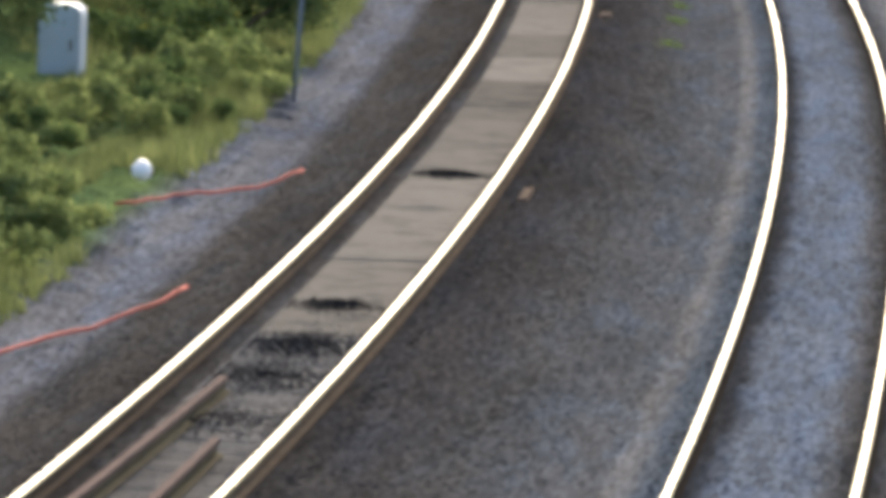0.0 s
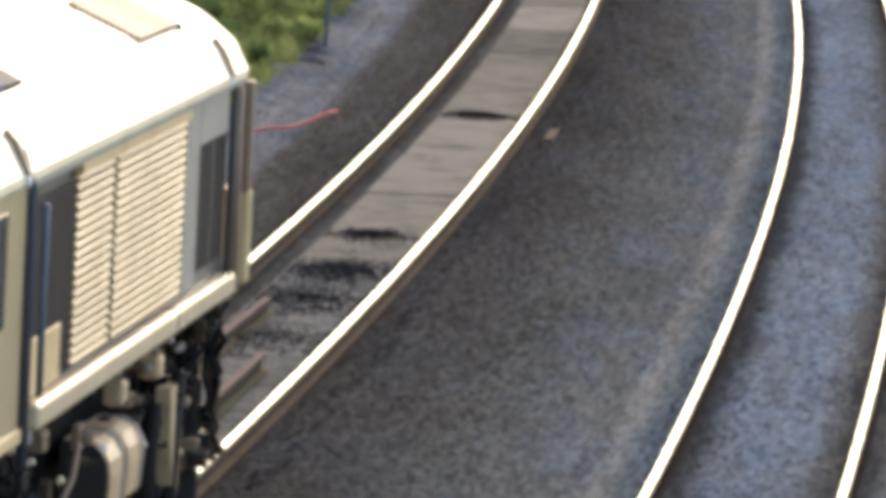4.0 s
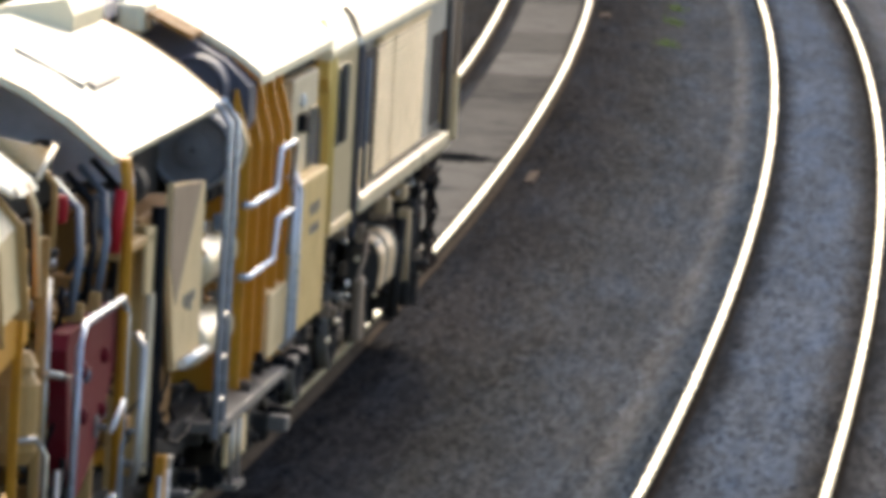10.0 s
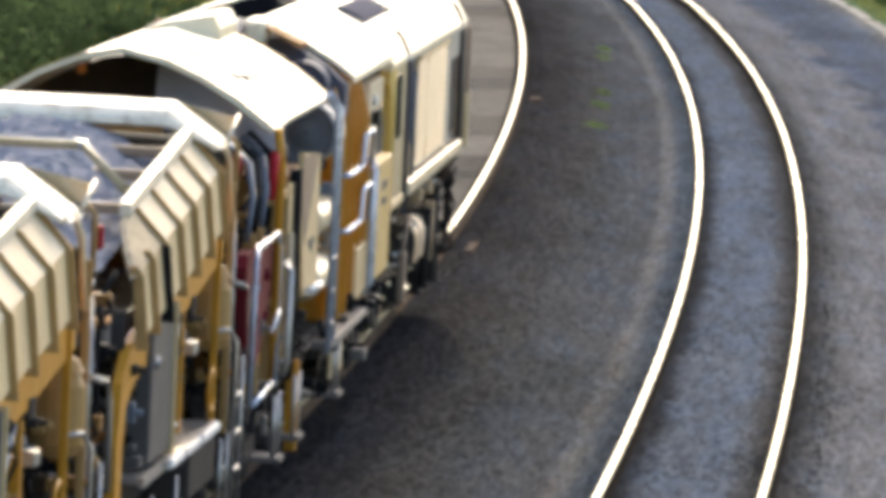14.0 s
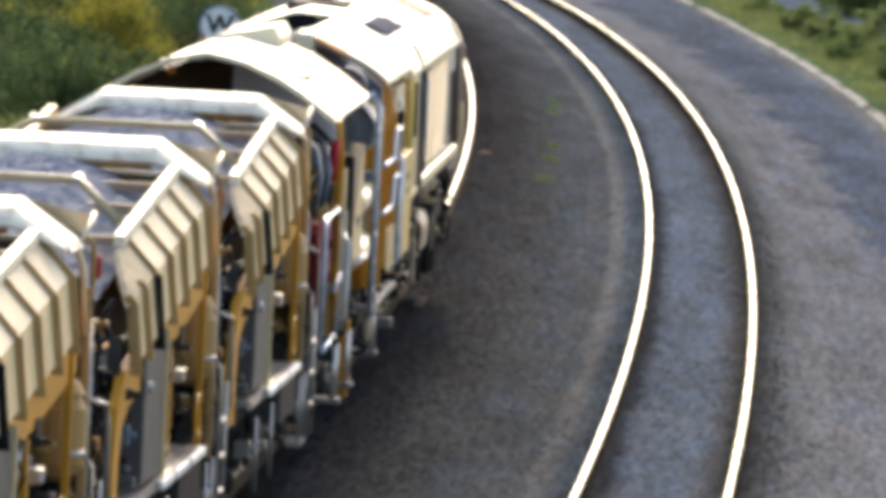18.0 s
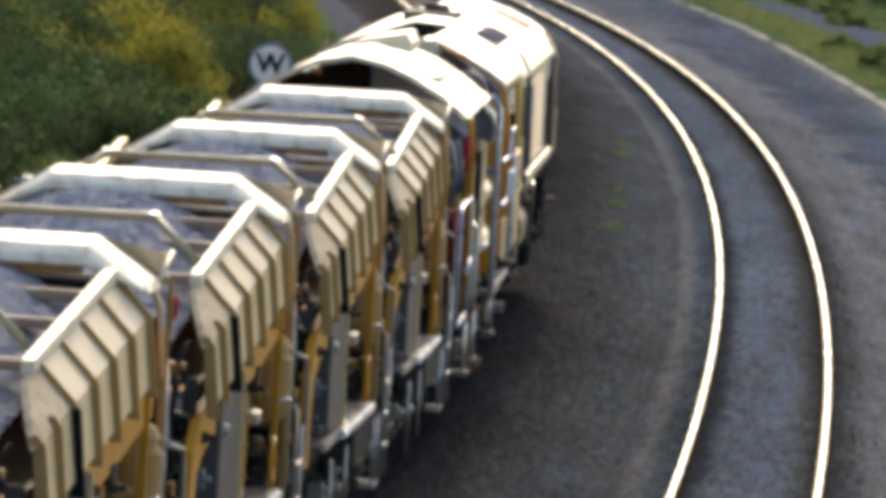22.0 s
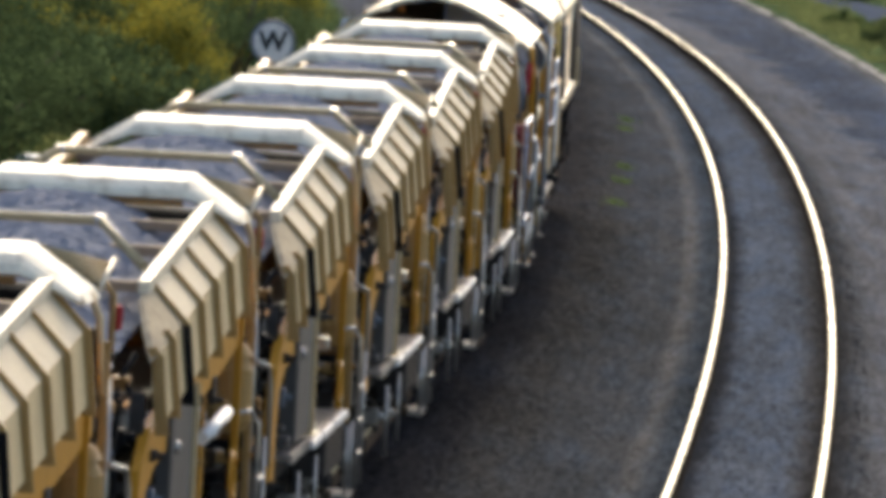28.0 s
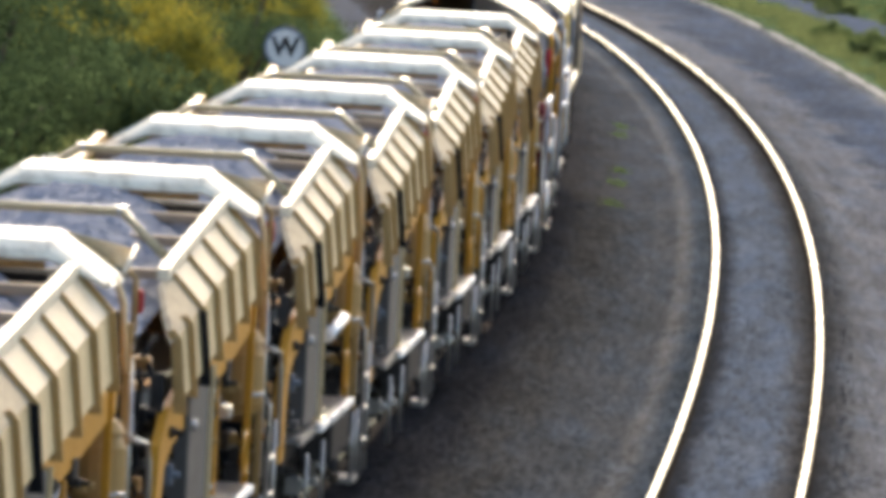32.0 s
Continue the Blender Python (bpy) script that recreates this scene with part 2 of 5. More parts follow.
def ground_mat():
    """The formation: old brown ballast, fresh grey ballast, cess, grit and grass, laid out across the track (UV: s and u in metres)."""
    m = bpy.data.materials.new("trackside_ground")
    m.use_nodes = True
    nt = m.node_tree
    b = nt.nodes["Principled BSDF"]
    uv = nt.nodes.new("ShaderNodeTexCoord").outputs["UV"]
    sep = nt.nodes.new("ShaderNodeSeparateXYZ")
    nt.links.new(uv, sep.inputs[0])
    wob = noise_tex(nt, uv, 0.9, 5, 0.7)
    add = nt.nodes.new("ShaderNodeMath")
    add.operation = "MULTIPLY_ADD"
    add.inputs[1].default_value, add.inputs[2].default_value = 0.36, -0.18
    nt.links.new(wob, add.inputs[0])
    u = nt.nodes.new("ShaderNodeMath")
    nt.links.new(sep.outputs[1], u.inputs[0])
    nt.links.new(add.outputs[0], u.inputs[1])
    # the edge of the path on the right wanders more
    side = nt.nodes.new("ShaderNodeMapRange")
    side.inputs[1].default_value, side.inputs[2].default_value = 1.5, 2.8
    nt.links.new(sep.outputs[1], side.inputs[0])
    big = nt.nodes.new("ShaderNodeMath")
    big.operation = "MULTIPLY_ADD"
    big.inputs[1].default_value, big.inputs[2].default_value = 3.0, -1.5
    nt.links.new(noise_tex(nt, uv, 0.22, 5, 0.65), big.inputs[0])
    sway = nt.nodes.new("ShaderNodeMath")
    sway.operation = "MULTIPLY"
    nt.links.new(big.outputs[0], sway.inputs[0])
    nt.links.new(side.outputs[0], sway.inputs[1])
    fade = nt.nodes.new("ShaderNodeMapRange")
    fade.inputs[1].default_value, fade.inputs[2].default_value, fade.inputs[3].default_value, fade.inputs[4].default_value = 3.2, 4.4, 1.0, 0.0
    nt.links.new(sep.outputs[1], fade.inputs[0])
    sway2 = nt.nodes.new("ShaderNodeMath")
    sway2.operation = "MULTIPLY"
    nt.links.new(sway.outputs[0], sway2.inputs[0])
    nt.links.new(fade.outputs[0], sway2.inputs[1])
    u2 = nt.nodes.new("ShaderNodeMath")
    nt.links.new(u.outputs[0], u2.inputs[0])
    nt.links.new(sway2.outputs[0], u2.inputs[1])
    u = u2
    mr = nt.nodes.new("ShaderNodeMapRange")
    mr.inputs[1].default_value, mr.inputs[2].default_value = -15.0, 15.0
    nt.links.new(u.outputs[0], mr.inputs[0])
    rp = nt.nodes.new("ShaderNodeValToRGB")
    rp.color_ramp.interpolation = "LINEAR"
    # the near-black bands close to the rails paint in the rails' shade
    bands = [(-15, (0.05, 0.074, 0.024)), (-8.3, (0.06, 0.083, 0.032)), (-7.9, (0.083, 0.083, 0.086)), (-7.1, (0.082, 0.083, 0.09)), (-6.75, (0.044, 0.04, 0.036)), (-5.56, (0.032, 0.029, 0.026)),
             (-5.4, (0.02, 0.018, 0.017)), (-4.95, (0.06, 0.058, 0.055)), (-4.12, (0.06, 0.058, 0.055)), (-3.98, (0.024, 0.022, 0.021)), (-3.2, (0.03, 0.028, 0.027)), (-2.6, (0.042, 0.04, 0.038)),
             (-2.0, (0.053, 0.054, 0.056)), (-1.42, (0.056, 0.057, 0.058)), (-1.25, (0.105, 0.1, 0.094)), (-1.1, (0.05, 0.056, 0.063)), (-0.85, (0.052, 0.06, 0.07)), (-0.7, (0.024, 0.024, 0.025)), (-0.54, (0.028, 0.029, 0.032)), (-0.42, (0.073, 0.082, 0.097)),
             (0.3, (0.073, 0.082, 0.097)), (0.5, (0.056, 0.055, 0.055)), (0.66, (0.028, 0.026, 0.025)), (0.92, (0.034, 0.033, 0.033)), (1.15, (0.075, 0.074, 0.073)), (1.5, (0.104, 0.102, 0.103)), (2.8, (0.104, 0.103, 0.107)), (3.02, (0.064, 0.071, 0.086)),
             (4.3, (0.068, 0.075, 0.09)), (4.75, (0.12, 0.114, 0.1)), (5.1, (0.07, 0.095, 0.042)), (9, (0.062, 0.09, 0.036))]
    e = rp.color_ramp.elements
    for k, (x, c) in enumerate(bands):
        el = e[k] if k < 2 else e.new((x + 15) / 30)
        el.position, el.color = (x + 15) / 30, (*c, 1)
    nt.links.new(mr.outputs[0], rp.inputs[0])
    long = nt.nodes.new("ShaderNodeMapping")
    long.inputs["Scale"].default_value = (0.16, 1.0, 1.0)
    nt.links.new(uv, long.inputs["Vector"])
    uv = long.outputs[0]
    vor = nt.nodes.new("ShaderNodeTexVoronoi")
    vor.inputs["Scale"].default_value = 24.0
    nt.links.new(uv, vor.inputs["Vector"])
    stone = nt.nodes.new("ShaderNodeSeparateColor")
    nt.links.new(vor.outputs["Color"], stone.inputs[0])
    c = mix(nt, "MULTIPLY", rp.outputs[0], ramp(nt, stone.outputs[0], 0, 1, (0.45, 0.44, 0.43), (1.6, 1.6, 1.64)), 0.55)
    c = mix(nt, "MULTIPLY", c, ramp(nt, noise_tex(nt, uv, 0.7, 6, 0.7), 0.3, 0.72, (0.66, 0.65, 0.63), (1.25, 1.24, 1.24)), 0.9)
    c = mix(nt, "MULTIPLY", c, ramp(nt, noise_tex(nt, uv, 5.0, 4, 0.7), 0.3, 0.7, (0.75, 0.75, 0.75), (1.2, 1.2, 1.2)), 0.5)
    c = mix(nt, "MULTIPLY", c, ramp(nt, noise_tex(nt, uv, 1.7, 5, 0.75), 0.46, 0.66, (1.04, 0.99, 0.95), (1.02, 1.12, 1.28)), 0.8)
    isl = nt.nodes.new("ShaderNodeNewGeometry").outputs["Random Per Island"]
    c = mix(nt, "MULTIPLY", c, ramp(nt, isl, 0.5, 1.0, (0.9, 0.89, 0.88), (1.75, 1.75, 1.8)), 0.9)
    c = mix(nt, "MULTIPLY", c, (0.935, 0.995, 1.03), 1.0)
    nt.links.new(c, b.inputs["Base Color"])
    b.inputs["Roughness"].default_value = 0.92
    b.inputs["Specular IOR Level"].default_value = 0.0
    bp = nt.nodes.new("ShaderNodeBump")
    bp.inputs["Strength"].default_value, bp.inputs["Distance"].default_value = 0.0, 0.03
    nt.links.new(vor.outputs["Distance"], bp.inputs["Height"])
    nt.links.new(bp.outputs[0], b.inputs["Normal"])
    return m


def leaf_mat(name, c0, c1):
    m = bpy.data.materials.new(name)
    m.use_nodes = True
    nt = m.node_tree
    b = nt.nodes["Principled BSDF"]
    r = nt.nodes.new("ShaderNodeNewGeometry").outputs["Random Per Island"]
    co = nt.nodes.new("ShaderNodeTexCoord").outputs["Object"]
    c = ramp(nt, r, 0.1, 0.95, c0, c1)
    c = mix(nt, "MULTIPLY", c, ramp(nt, noise_tex(nt, co, 0.9, 4), 0.32, 0.68, (0.62, 0.68, 0.62), (1.35, 1.3, 1.1)), 0.95)
    nt.links.new(c, b.inputs["Base Color"])
    b.inputs["Roughness"].default_value = 0.9
    b.inputs["Specular IOR Level"].default_value = 0.0
    tr = nt.nodes.new("ShaderNodeBsdfTranslucent")
    nt.links.new(c, tr.inputs[0])
    ms = nt.nodes.new("ShaderNodeMixShader")
    ms.inputs[0].default_value = 0.5
    nt.links.new(b.outputs[0], ms.inputs[1])
    nt.links.new(tr.outputs[0], ms.inputs[2])
    nt.links.new(ms.outputs[0], nt.nodes["Material Output"].inputs[0])
    return m


M_GROUND = ground_mat()
M_LEAF = leaf_mat("green_leaves", (0.115, 0.15, 0.06), (0.195, 0.225, 0.1))
M_DKLEAF = leaf_mat("dark_leaves", (0.074, 0.108, 0.042), (0.106, 0.144, 0.06))
M_SCRUB = leaf_mat("deep_scrub_leaves", (0.046, 0.07, 0.034), (0.066, 0.094, 0.046))
M_OLIVE = leaf_mat("olive_leaves", (0.13, 0.14, 0.036), (0.19, 0.19, 0.05))
M_GORSE = leaf_mat("yellow_blossom", (0.24, 0.205, 0.03), (0.38, 0.3, 0.045))
M_GRASS = leaf_mat("grass_blades", (0.1, 0.125, 0.052), (0.175, 0.19, 0.088))


# ---- mesh helpers ----
def part(name, bm, material, parent=None, label=""):
    me = bpy.data.meshes.new(name)
    bm.to_mesh(me)
    bm.free()
    me.materials.append(material)
    ob = new(name, me)
    if parent is not None:
        ob.parent = parent
    if label:
        ob["label"] = label
    return ob


def box(bm, x0, x1, y0, y1, z0, z1, bev=0.0):
    r = bmesh.ops.create_cube(bm, size=1.0, matrix=Matrix.LocRotScale(((x0 + x1) / 2, (y0 + y1) / 2, (z0 + z1) / 2), None, (abs(x1 - x0), abs(y1 - y0), abs(z1 - z0))))
    if bev:
        es = list({e for v in r["verts"] for e in v.link_edges})
        bmesh.ops.bevel(bm, geom=es, offset=bev, segments=2, affect="EDGES", profile=0.5)
    return bm


def slab(*a, bev=0.0):
    return box(bmesh.new(), *a, bev=bev)


def prism(bm, prof, axis, a, b):
    """Extrude a closed profile. axis 'y': profile is (x, z); 'x': (y, z); 'z': (x, y)."""
    def co(p, t):
        return {"y": (p[0], t, p[1]), "x": (t, p[0], p[1]), "z": (p[0], p[1], t)}[axis]
    v0, v1 = [bm.verts.new(co(p, a)) for p in prof], [bm.verts.new(co(p, b)) for p in prof]
    n = len(prof)
    for i in range(n):
        bm.faces.new((v0[i], v0[(i + 1) % n], v1[(i + 1) % n], v1[i]))
    bm.faces.new(v0[::-1])
    bm.faces.new(v1)
    bmesh.ops.recalc_face_normals(bm, faces=bm.faces)
    return bm


def strip(line, t):
    """A closed profile of thickness t below an open polyline."""
    out = []
    for i, p in enumerate(line):
        q0, q1 = line[max(i - 1, 0)], line[min(i + 1, len(line) - 1)]
        d = Vector((q1[0] - q0[0], q1[1] - q0[1])).normalized()
        out.append((p[0] + d.y * t, p[1] - d.x * t))
    return list(line) + out[::-1]


def rod(bm, pts, r, n=8):
    """A round bar along the points."""
    pts = [Vector(p) for p in pts]
    rings = []
    for i, p in enumerate(pts):
        d = (pts[min(i + 1, len(pts) - 1)] - pts[max(i - 1, 0)]).normalized()
        a = d.cross(Vector((0, 0, 1)) if abs(d.z) < 0.9 else Vector((1, 0, 0))).normalized()
        c = d.cross(a)
        rings.append([bm.verts.new(p + r * (math.cos(2 * math.pi * k / n) * a + math.sin(2 * math.pi * k / n) * c)) for k in range(n)])
    for q0, q1 in zip(rings, rings[1:]):
        for k in range(n):
            bm.faces.new((q0[k], q0[(k + 1) % n], q1[(k + 1) % n], q1[k]))
    bm.faces.new(rings[0][::-1])
    bm.faces.new(rings[-1])
    bmesh.ops.recalc_face_normals(bm, faces=bm.faces)
    for f in bm.faces:
        f.smooth = len(f.verts) == 4
    return bm


def bar(*pts, r=0.02, n=8):
    return rod(bmesh.new(), pts, r, n)


def lathe(bm, prof, centre, axis, n=24, ring=False):
    """Turn a profile of (radius, along) round an axis 'x', 'y' or 'z' through centre."""
    rings = []
    for r, t in prof:
        ring = []
        for k in range(n):
            a = 2 * math.pi * k / n
            p = {"x": (t, r * math.cos(a), r * math.sin(a)), "y": (r * math.cos(a), t, r * math.sin(a)), "z": (r * math.cos(a), r * math.sin(a), t)}[axis]
            ring.append(bm.verts.new(Vector(centre) + Vector(p)))
        rings.append(ring)
    for q0, q1 in zip(rings, rings[1:]):
        for k in range(n):
            bm.faces.new((q0[k], q0[(k + 1) % n], q1[(k + 1) % n], q1[k]))
    if ring:
        for k in range(n):
            bm.faces.new((rings[-1][k], rings[-1][(k + 1) % n], rings[0][(k + 1) % n], rings[0][k]))
    else:
        bm.faces.new(rings[0])
        bm.faces.new(rings[-1])
    bmesh.ops.recalc_face_normals(bm, faces=bm.faces)
    return bm


def raw(name, verts, faces, material, parent=None, uv=None, smooth=False):
    me = bpy.data.meshes.new(name)
    me.from_pydata(verts if isinstance(verts, list) else verts.tolist(), [], faces if isinstance(faces, list) else faces.tolist())
    me.materials.append(material)
    if uv is not None:
        lay = me.uv_layers.new(name="UVMap")
        idx = np.empty(len(me.loops), dtype=np.int32)
        me.loops.foreach_get("vertex_index", idx)
        lay.data.foreach_set("uv", np.asarray(uv, dtype=np.float32)[idx].ravel())
    if smooth:
        me.polygons.foreach_set("use_smooth", np.ones(len(me.polygons), dtype=bool))
    me.update()
    ob = new(name, me)
    if parent is not None:
        ob.parent = parent
    return ob


def thing(name, label, category, group="", m=None):
    ob = tagged(new(name), label, category, group)
    if m is not None:
        ob.matrix_basis = m
    return ob


# ---- ground ----
def profile(u):
    """Height of the ground across the track."""
    us = [-60, -16, -10.5, -8.0, -7.0, -6.2, -5.7, -3.6, -2.6, -1.7, -1.2, -0.95, 1.1, 1.7, 2.6, 4.6, 5.2, 8, 14, 60]
    zs = [1.5, 0.7, -0.15, -0.42, -0.5, -0.3, -0.15, -0.12, -0.26, -0.42, -0.42, -0.37, -0.37, -0.52, -0.6, -0.62, -0.55, -0.5, -0.2, 1.0]
    return np.interp(u, us, zs)


def verge(s):
    """How far the verge lies outside its usual line."""
    return np.interp(s, [30, 54, 80, 95, 110, 135, 180], [0.2, 0.4, 0.62, 0.75, 0.95, 1.5, 2.3])


def ground_sheet():
    ss = np.concatenate([np.arange(-140, -56, 4.0), np.arange(-56, 60, 0.4), np.arange(60, 160, 1.2), np.arange(160, 618, 12.0)])
    uu = np.concatenate([[-2500, -600, -200, -80, -50, -30, -22, -17], np.arange(-14, 9.01, 0.25), [10, 12, 15, 20, 30, 50, 80, 200, 600, 2500]])
    sg, ug = np.meshgrid(ss, uu, indexing="ij")
    th = np.interp(sg, _s, _th)
    zg = profile(ug)
    rng = np.random.default_rng(3)
    amp = np.where((ug < -7.6) | (ug > 5.0), 0.06, 0.0) * (abs(ug) < 40)
    zg = zg + rng.normal(0, 1, zg.shape) * amp * 0.6
    zg = np.where(abs(ug) > 100, 0.0, zg)
    # far sides are laid straight out, so that the sheet never folds over itself
    uc = np.clip(ug, -80, 80)
    x = np.interp(sg, _s, _dx) + uc * np.cos(th) + (ug - uc)
    y = np.interp(sg, _s, _dy) - uc * np.sin(th)
    y = np.where(sg >= ss[-1], 4000.0, np.where(sg <= ss[0], -800.0, y))
    n0, n1 = sg.shape
    v = np.stack([x, y, zg], -1).reshape(-1, 3)
    i = np.arange(n0 * n1).reshape(n0, n1)
    f = np.stack([i[:-1, :-1], i[1:, :-1], i[1:, 1:], i[:-1, 1:]], -1).reshape(-1, 4)[:, ::-1]
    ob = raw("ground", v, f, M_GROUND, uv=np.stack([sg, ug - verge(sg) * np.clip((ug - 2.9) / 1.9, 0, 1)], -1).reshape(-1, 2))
    return tagged(ob, "brown and grey ballast bed with grit paths and grassy verges", "ground", kind="structure")


ground_sheet()

RAILS = [(U_LEFT - GAUGE / 2, 0.0), (U_LEFT + GAUGE / 2, CANT), (-GAUGE / 2, DROP), (GAUGE / 2, DROP + CANT)]


def rail(u, z):
    ss = np.concatenate([np.arange(-130, -60, 2.0), np.arange(-60, 200, 0.8), np.arange(200, 500, 4.0)])

    def sweep(name, prof, material, parent=None):
        n = len(prof)
        v = np.concatenate([np.stack(place(ss, u + px, z + pz), -1)[:, None] for px, pz in prof], 1).reshape(-1, 3)
        k = np.arange(len(ss) - 1)[:, None] * n
        j = np.arange(n)[None]
        f = np.stack([k + j, k + n + j, k + n + (j + 1) % n, k + (j + 1) % n], -1).reshape(-1, 4)
        return raw(name, v, f, material, parent)
    r = sweep("rail", [(-0.028, -0.006), (-0.035, -0.014), (-0.035, -0.037), (-0.009, -0.05), (-0.009, -0.125), (-0.07, -0.15), (-0.07, -0.159), (0.07, -0.159), (0.07, -0.15), (0.009, -0.125), (0.009, -0.05), (0.035, -0.037), (0.035, -0.014), (0.028, -0.006)], M_RUST if u < -2 else M_DARKWEB)
    sweep("running_surface", [(-0.021, -0.008), (-0.019, -0.002), (-0.013, 0.0), (0.013, 0.0), (0.019, -0.002), (0.021, -0.008)], M_OLDTOP if u < -2 else M_RAILTOP, r)["label"] = "polished running surface"
    # straw colour of the worn shoulders includes a painted sky reflection
    for k in (-1, 1):
        sweep("head_shoulder", [(k * px, pz) for px, pz in ((0.02, -0.003), (0.03, -0.005), (0.037, -0.013), (0.037, -0.036), (0.03, -0.036))][::k], M_RAILSIDE, r)["label"] = "worn head shoulder with sky sheen in its straw colour"
    return tagged(r, "rusty steel rail with a bright polished head on ballast", "rail", "rails of both tracks")


for _u, _z in RAILS:
    rail(_u, _z)

# ---- the train (x to its right, y forward, z above rail head) ----
def wheelset(t, y, r=0.42, outer=True):
    for sx in (-1, 1):
        bm = bmesh.new()
        lathe(bm, [(0.02, -0.02), (0.1, -0.04), (0.12, 0.0), (r - 0.1, 0.02), (r - 0.07, -0.03), (r, -0.035), (r, 0.065), (r + 0.03, 0.07), (r + 0.03, 0.1), (r - 0.06, 0.1), (0.1, 0.06), (0.1, 0.12), (0.02, 0.12)][::sx], (0, 0, 0), "x", 28)
        if sx > 0:
            for v in bm.verts:
                v.co.x = -v.co.x
        w = part("wheel", bm, M_DARK, t)
        w.location = (sx * 0.75, y, r)
        tread = bmesh.new()
        lathe(tread, [(r - 0.012, -0.038), (r + 0.003, -0.034), (r + 0.003, 0.06), (r - 0.012, 0.062)], (0, 0, 0), "x", 28, True)
        if sx > 0:
            for v in tread.verts:
                v.co.x = -v.co.x
        part("tread", tread, M_SILVER, w, "bright worn wheel tread")
    part("axle", bar((-0.75, y, r), (0.75, y, r), r=0.08), M_DARK, t)
    for sx in (-1, 1):
        for dy in (-r - 0.07, r + 0.07) if outer else ():
            part("brake_block", slab(sx * 0.66, sx * 0.84, y + dy - 0.05, y + dy + 0.05, 0.1, 0.62, bev=0.02), M_DARK, t)
    for sx in (-1, 1) if outer else ():
        bm = slab(sx * 0.98 - 0.12, sx * 0.98 + 0.12, y - 0.16, y + 0.16, r - 0.17, r + 0.15, bev=0.03)
        lathe(bm, [(0.11, 0), (0.11, 0.14), (0.07, 0.16)] if sx > 0 else [(0.07, -0.16), (0.11, -0.14), (0.11, 0)], (sx * 1.06, y, r), "x", 14)
        part("axle_box", bm, M_DARK, t)
        for dy in (-0.27, 0.27):
            bm = bmesh.new()
            for k in range(5):
                lathe(bm, [(0.06, -0.025), (0.085, 0.0), (0.06, 0.025)], (sx * 1.02, y + dy, r + 0.02 + 0.055 * k), "z", 10)
            part("spring", bm, M_DARK, t)


def bogie(t, y, base=2.0, r=0.45, outer=True):
    for sx in (-1, 1):
        prof = [(y - base / 2 - 0.6, 0.62), (y - base / 2 - 0.2, 0.84), (y - 0.5, 0.82), (y - 0.35, 0.6), (y + 0.35, 0.6), (y + 0.5, 0.82), (y + base / 2 + 0.2, 0.84), (y + base / 2 + 0.6, 0.62),
                (y + base / 2 + 0.6, 0.5), (y + base / 2 + 0.2, 0.66), (y + 0.55, 0.64), (y + 0.42, 0.38), (y - 0.42, 0.38), (y - 0.55, 0.64), (y - base / 2 - 0.2, 0.66), (y - base / 2 - 0.6, 0.5)]
        part("bogie_frame", prism(bmesh.new(), prof, "x", sx * (1.0 if outer else 0.42), sx * (1.14 if outer else 0.55)), M_DARK, t)
    for dy in (-base / 2, base / 2):
        wheelset(t, y + dy, r, outer)


def hoses(t, seed, y0, y1, z0, z1, count, x=1.1):
    """Loose black hydraulic hoses hanging in arcs."""
    rng = random.Random(seed)
    for _ in range(count):
        a, b = rng.uniform(y0, y1), rng.uniform(y0, y1)
        za, zb, sag = rng.uniform(z0, z1), rng.uniform(z0, z1), rng.uniform(0.1, 0.35)
        xx = x + rng.uniform(-0.2, 0.12)
        pts = [(xx + 0.05 * math.sin(3 * k), a + (b - a) * k / 7, za + (zb - za) * k / 7 - sag * math.sin(math.pi * k / 7)) for k in range(8)]
        part("hose", bar(*pts, r=rng.uniform(0.012, 0.024), n=6), M_BLACK, t)


def grime_boxes(t, seed, y0, y1, z0, z1, count, mats, x=(0.75, 1.2), name="fitting"):
    """Small valves, brackets and junction boxes fixed along a frame."""
    rng = random.Random(seed)
    for _ in range(count):
        y, z, x0 = rng.uniform(y0, y1), rng.uniform(z0, z1), rng.uniform(*x)
        w, h, d = rng.uniform(0.06, 0.24), rng.uniform(0.04, 0.17), rng.uniform(0.05, 0.16)
        bm = slab(x0 - d / 2, x0 + d / 2, y - w / 2, y + w / 2, z - h / 2, z + h / 2, bev=0.012)
        if rng.random() < 0.5:
            r = min(w, h) * 0.33
            lathe(bm, [(r, 0), (r, 0.05), (r * 0.6, 0.07)], (x0 + d / 2 - 0.01, y, z), "x", 10)
        part(name, bm, rng.choice(mats), t)


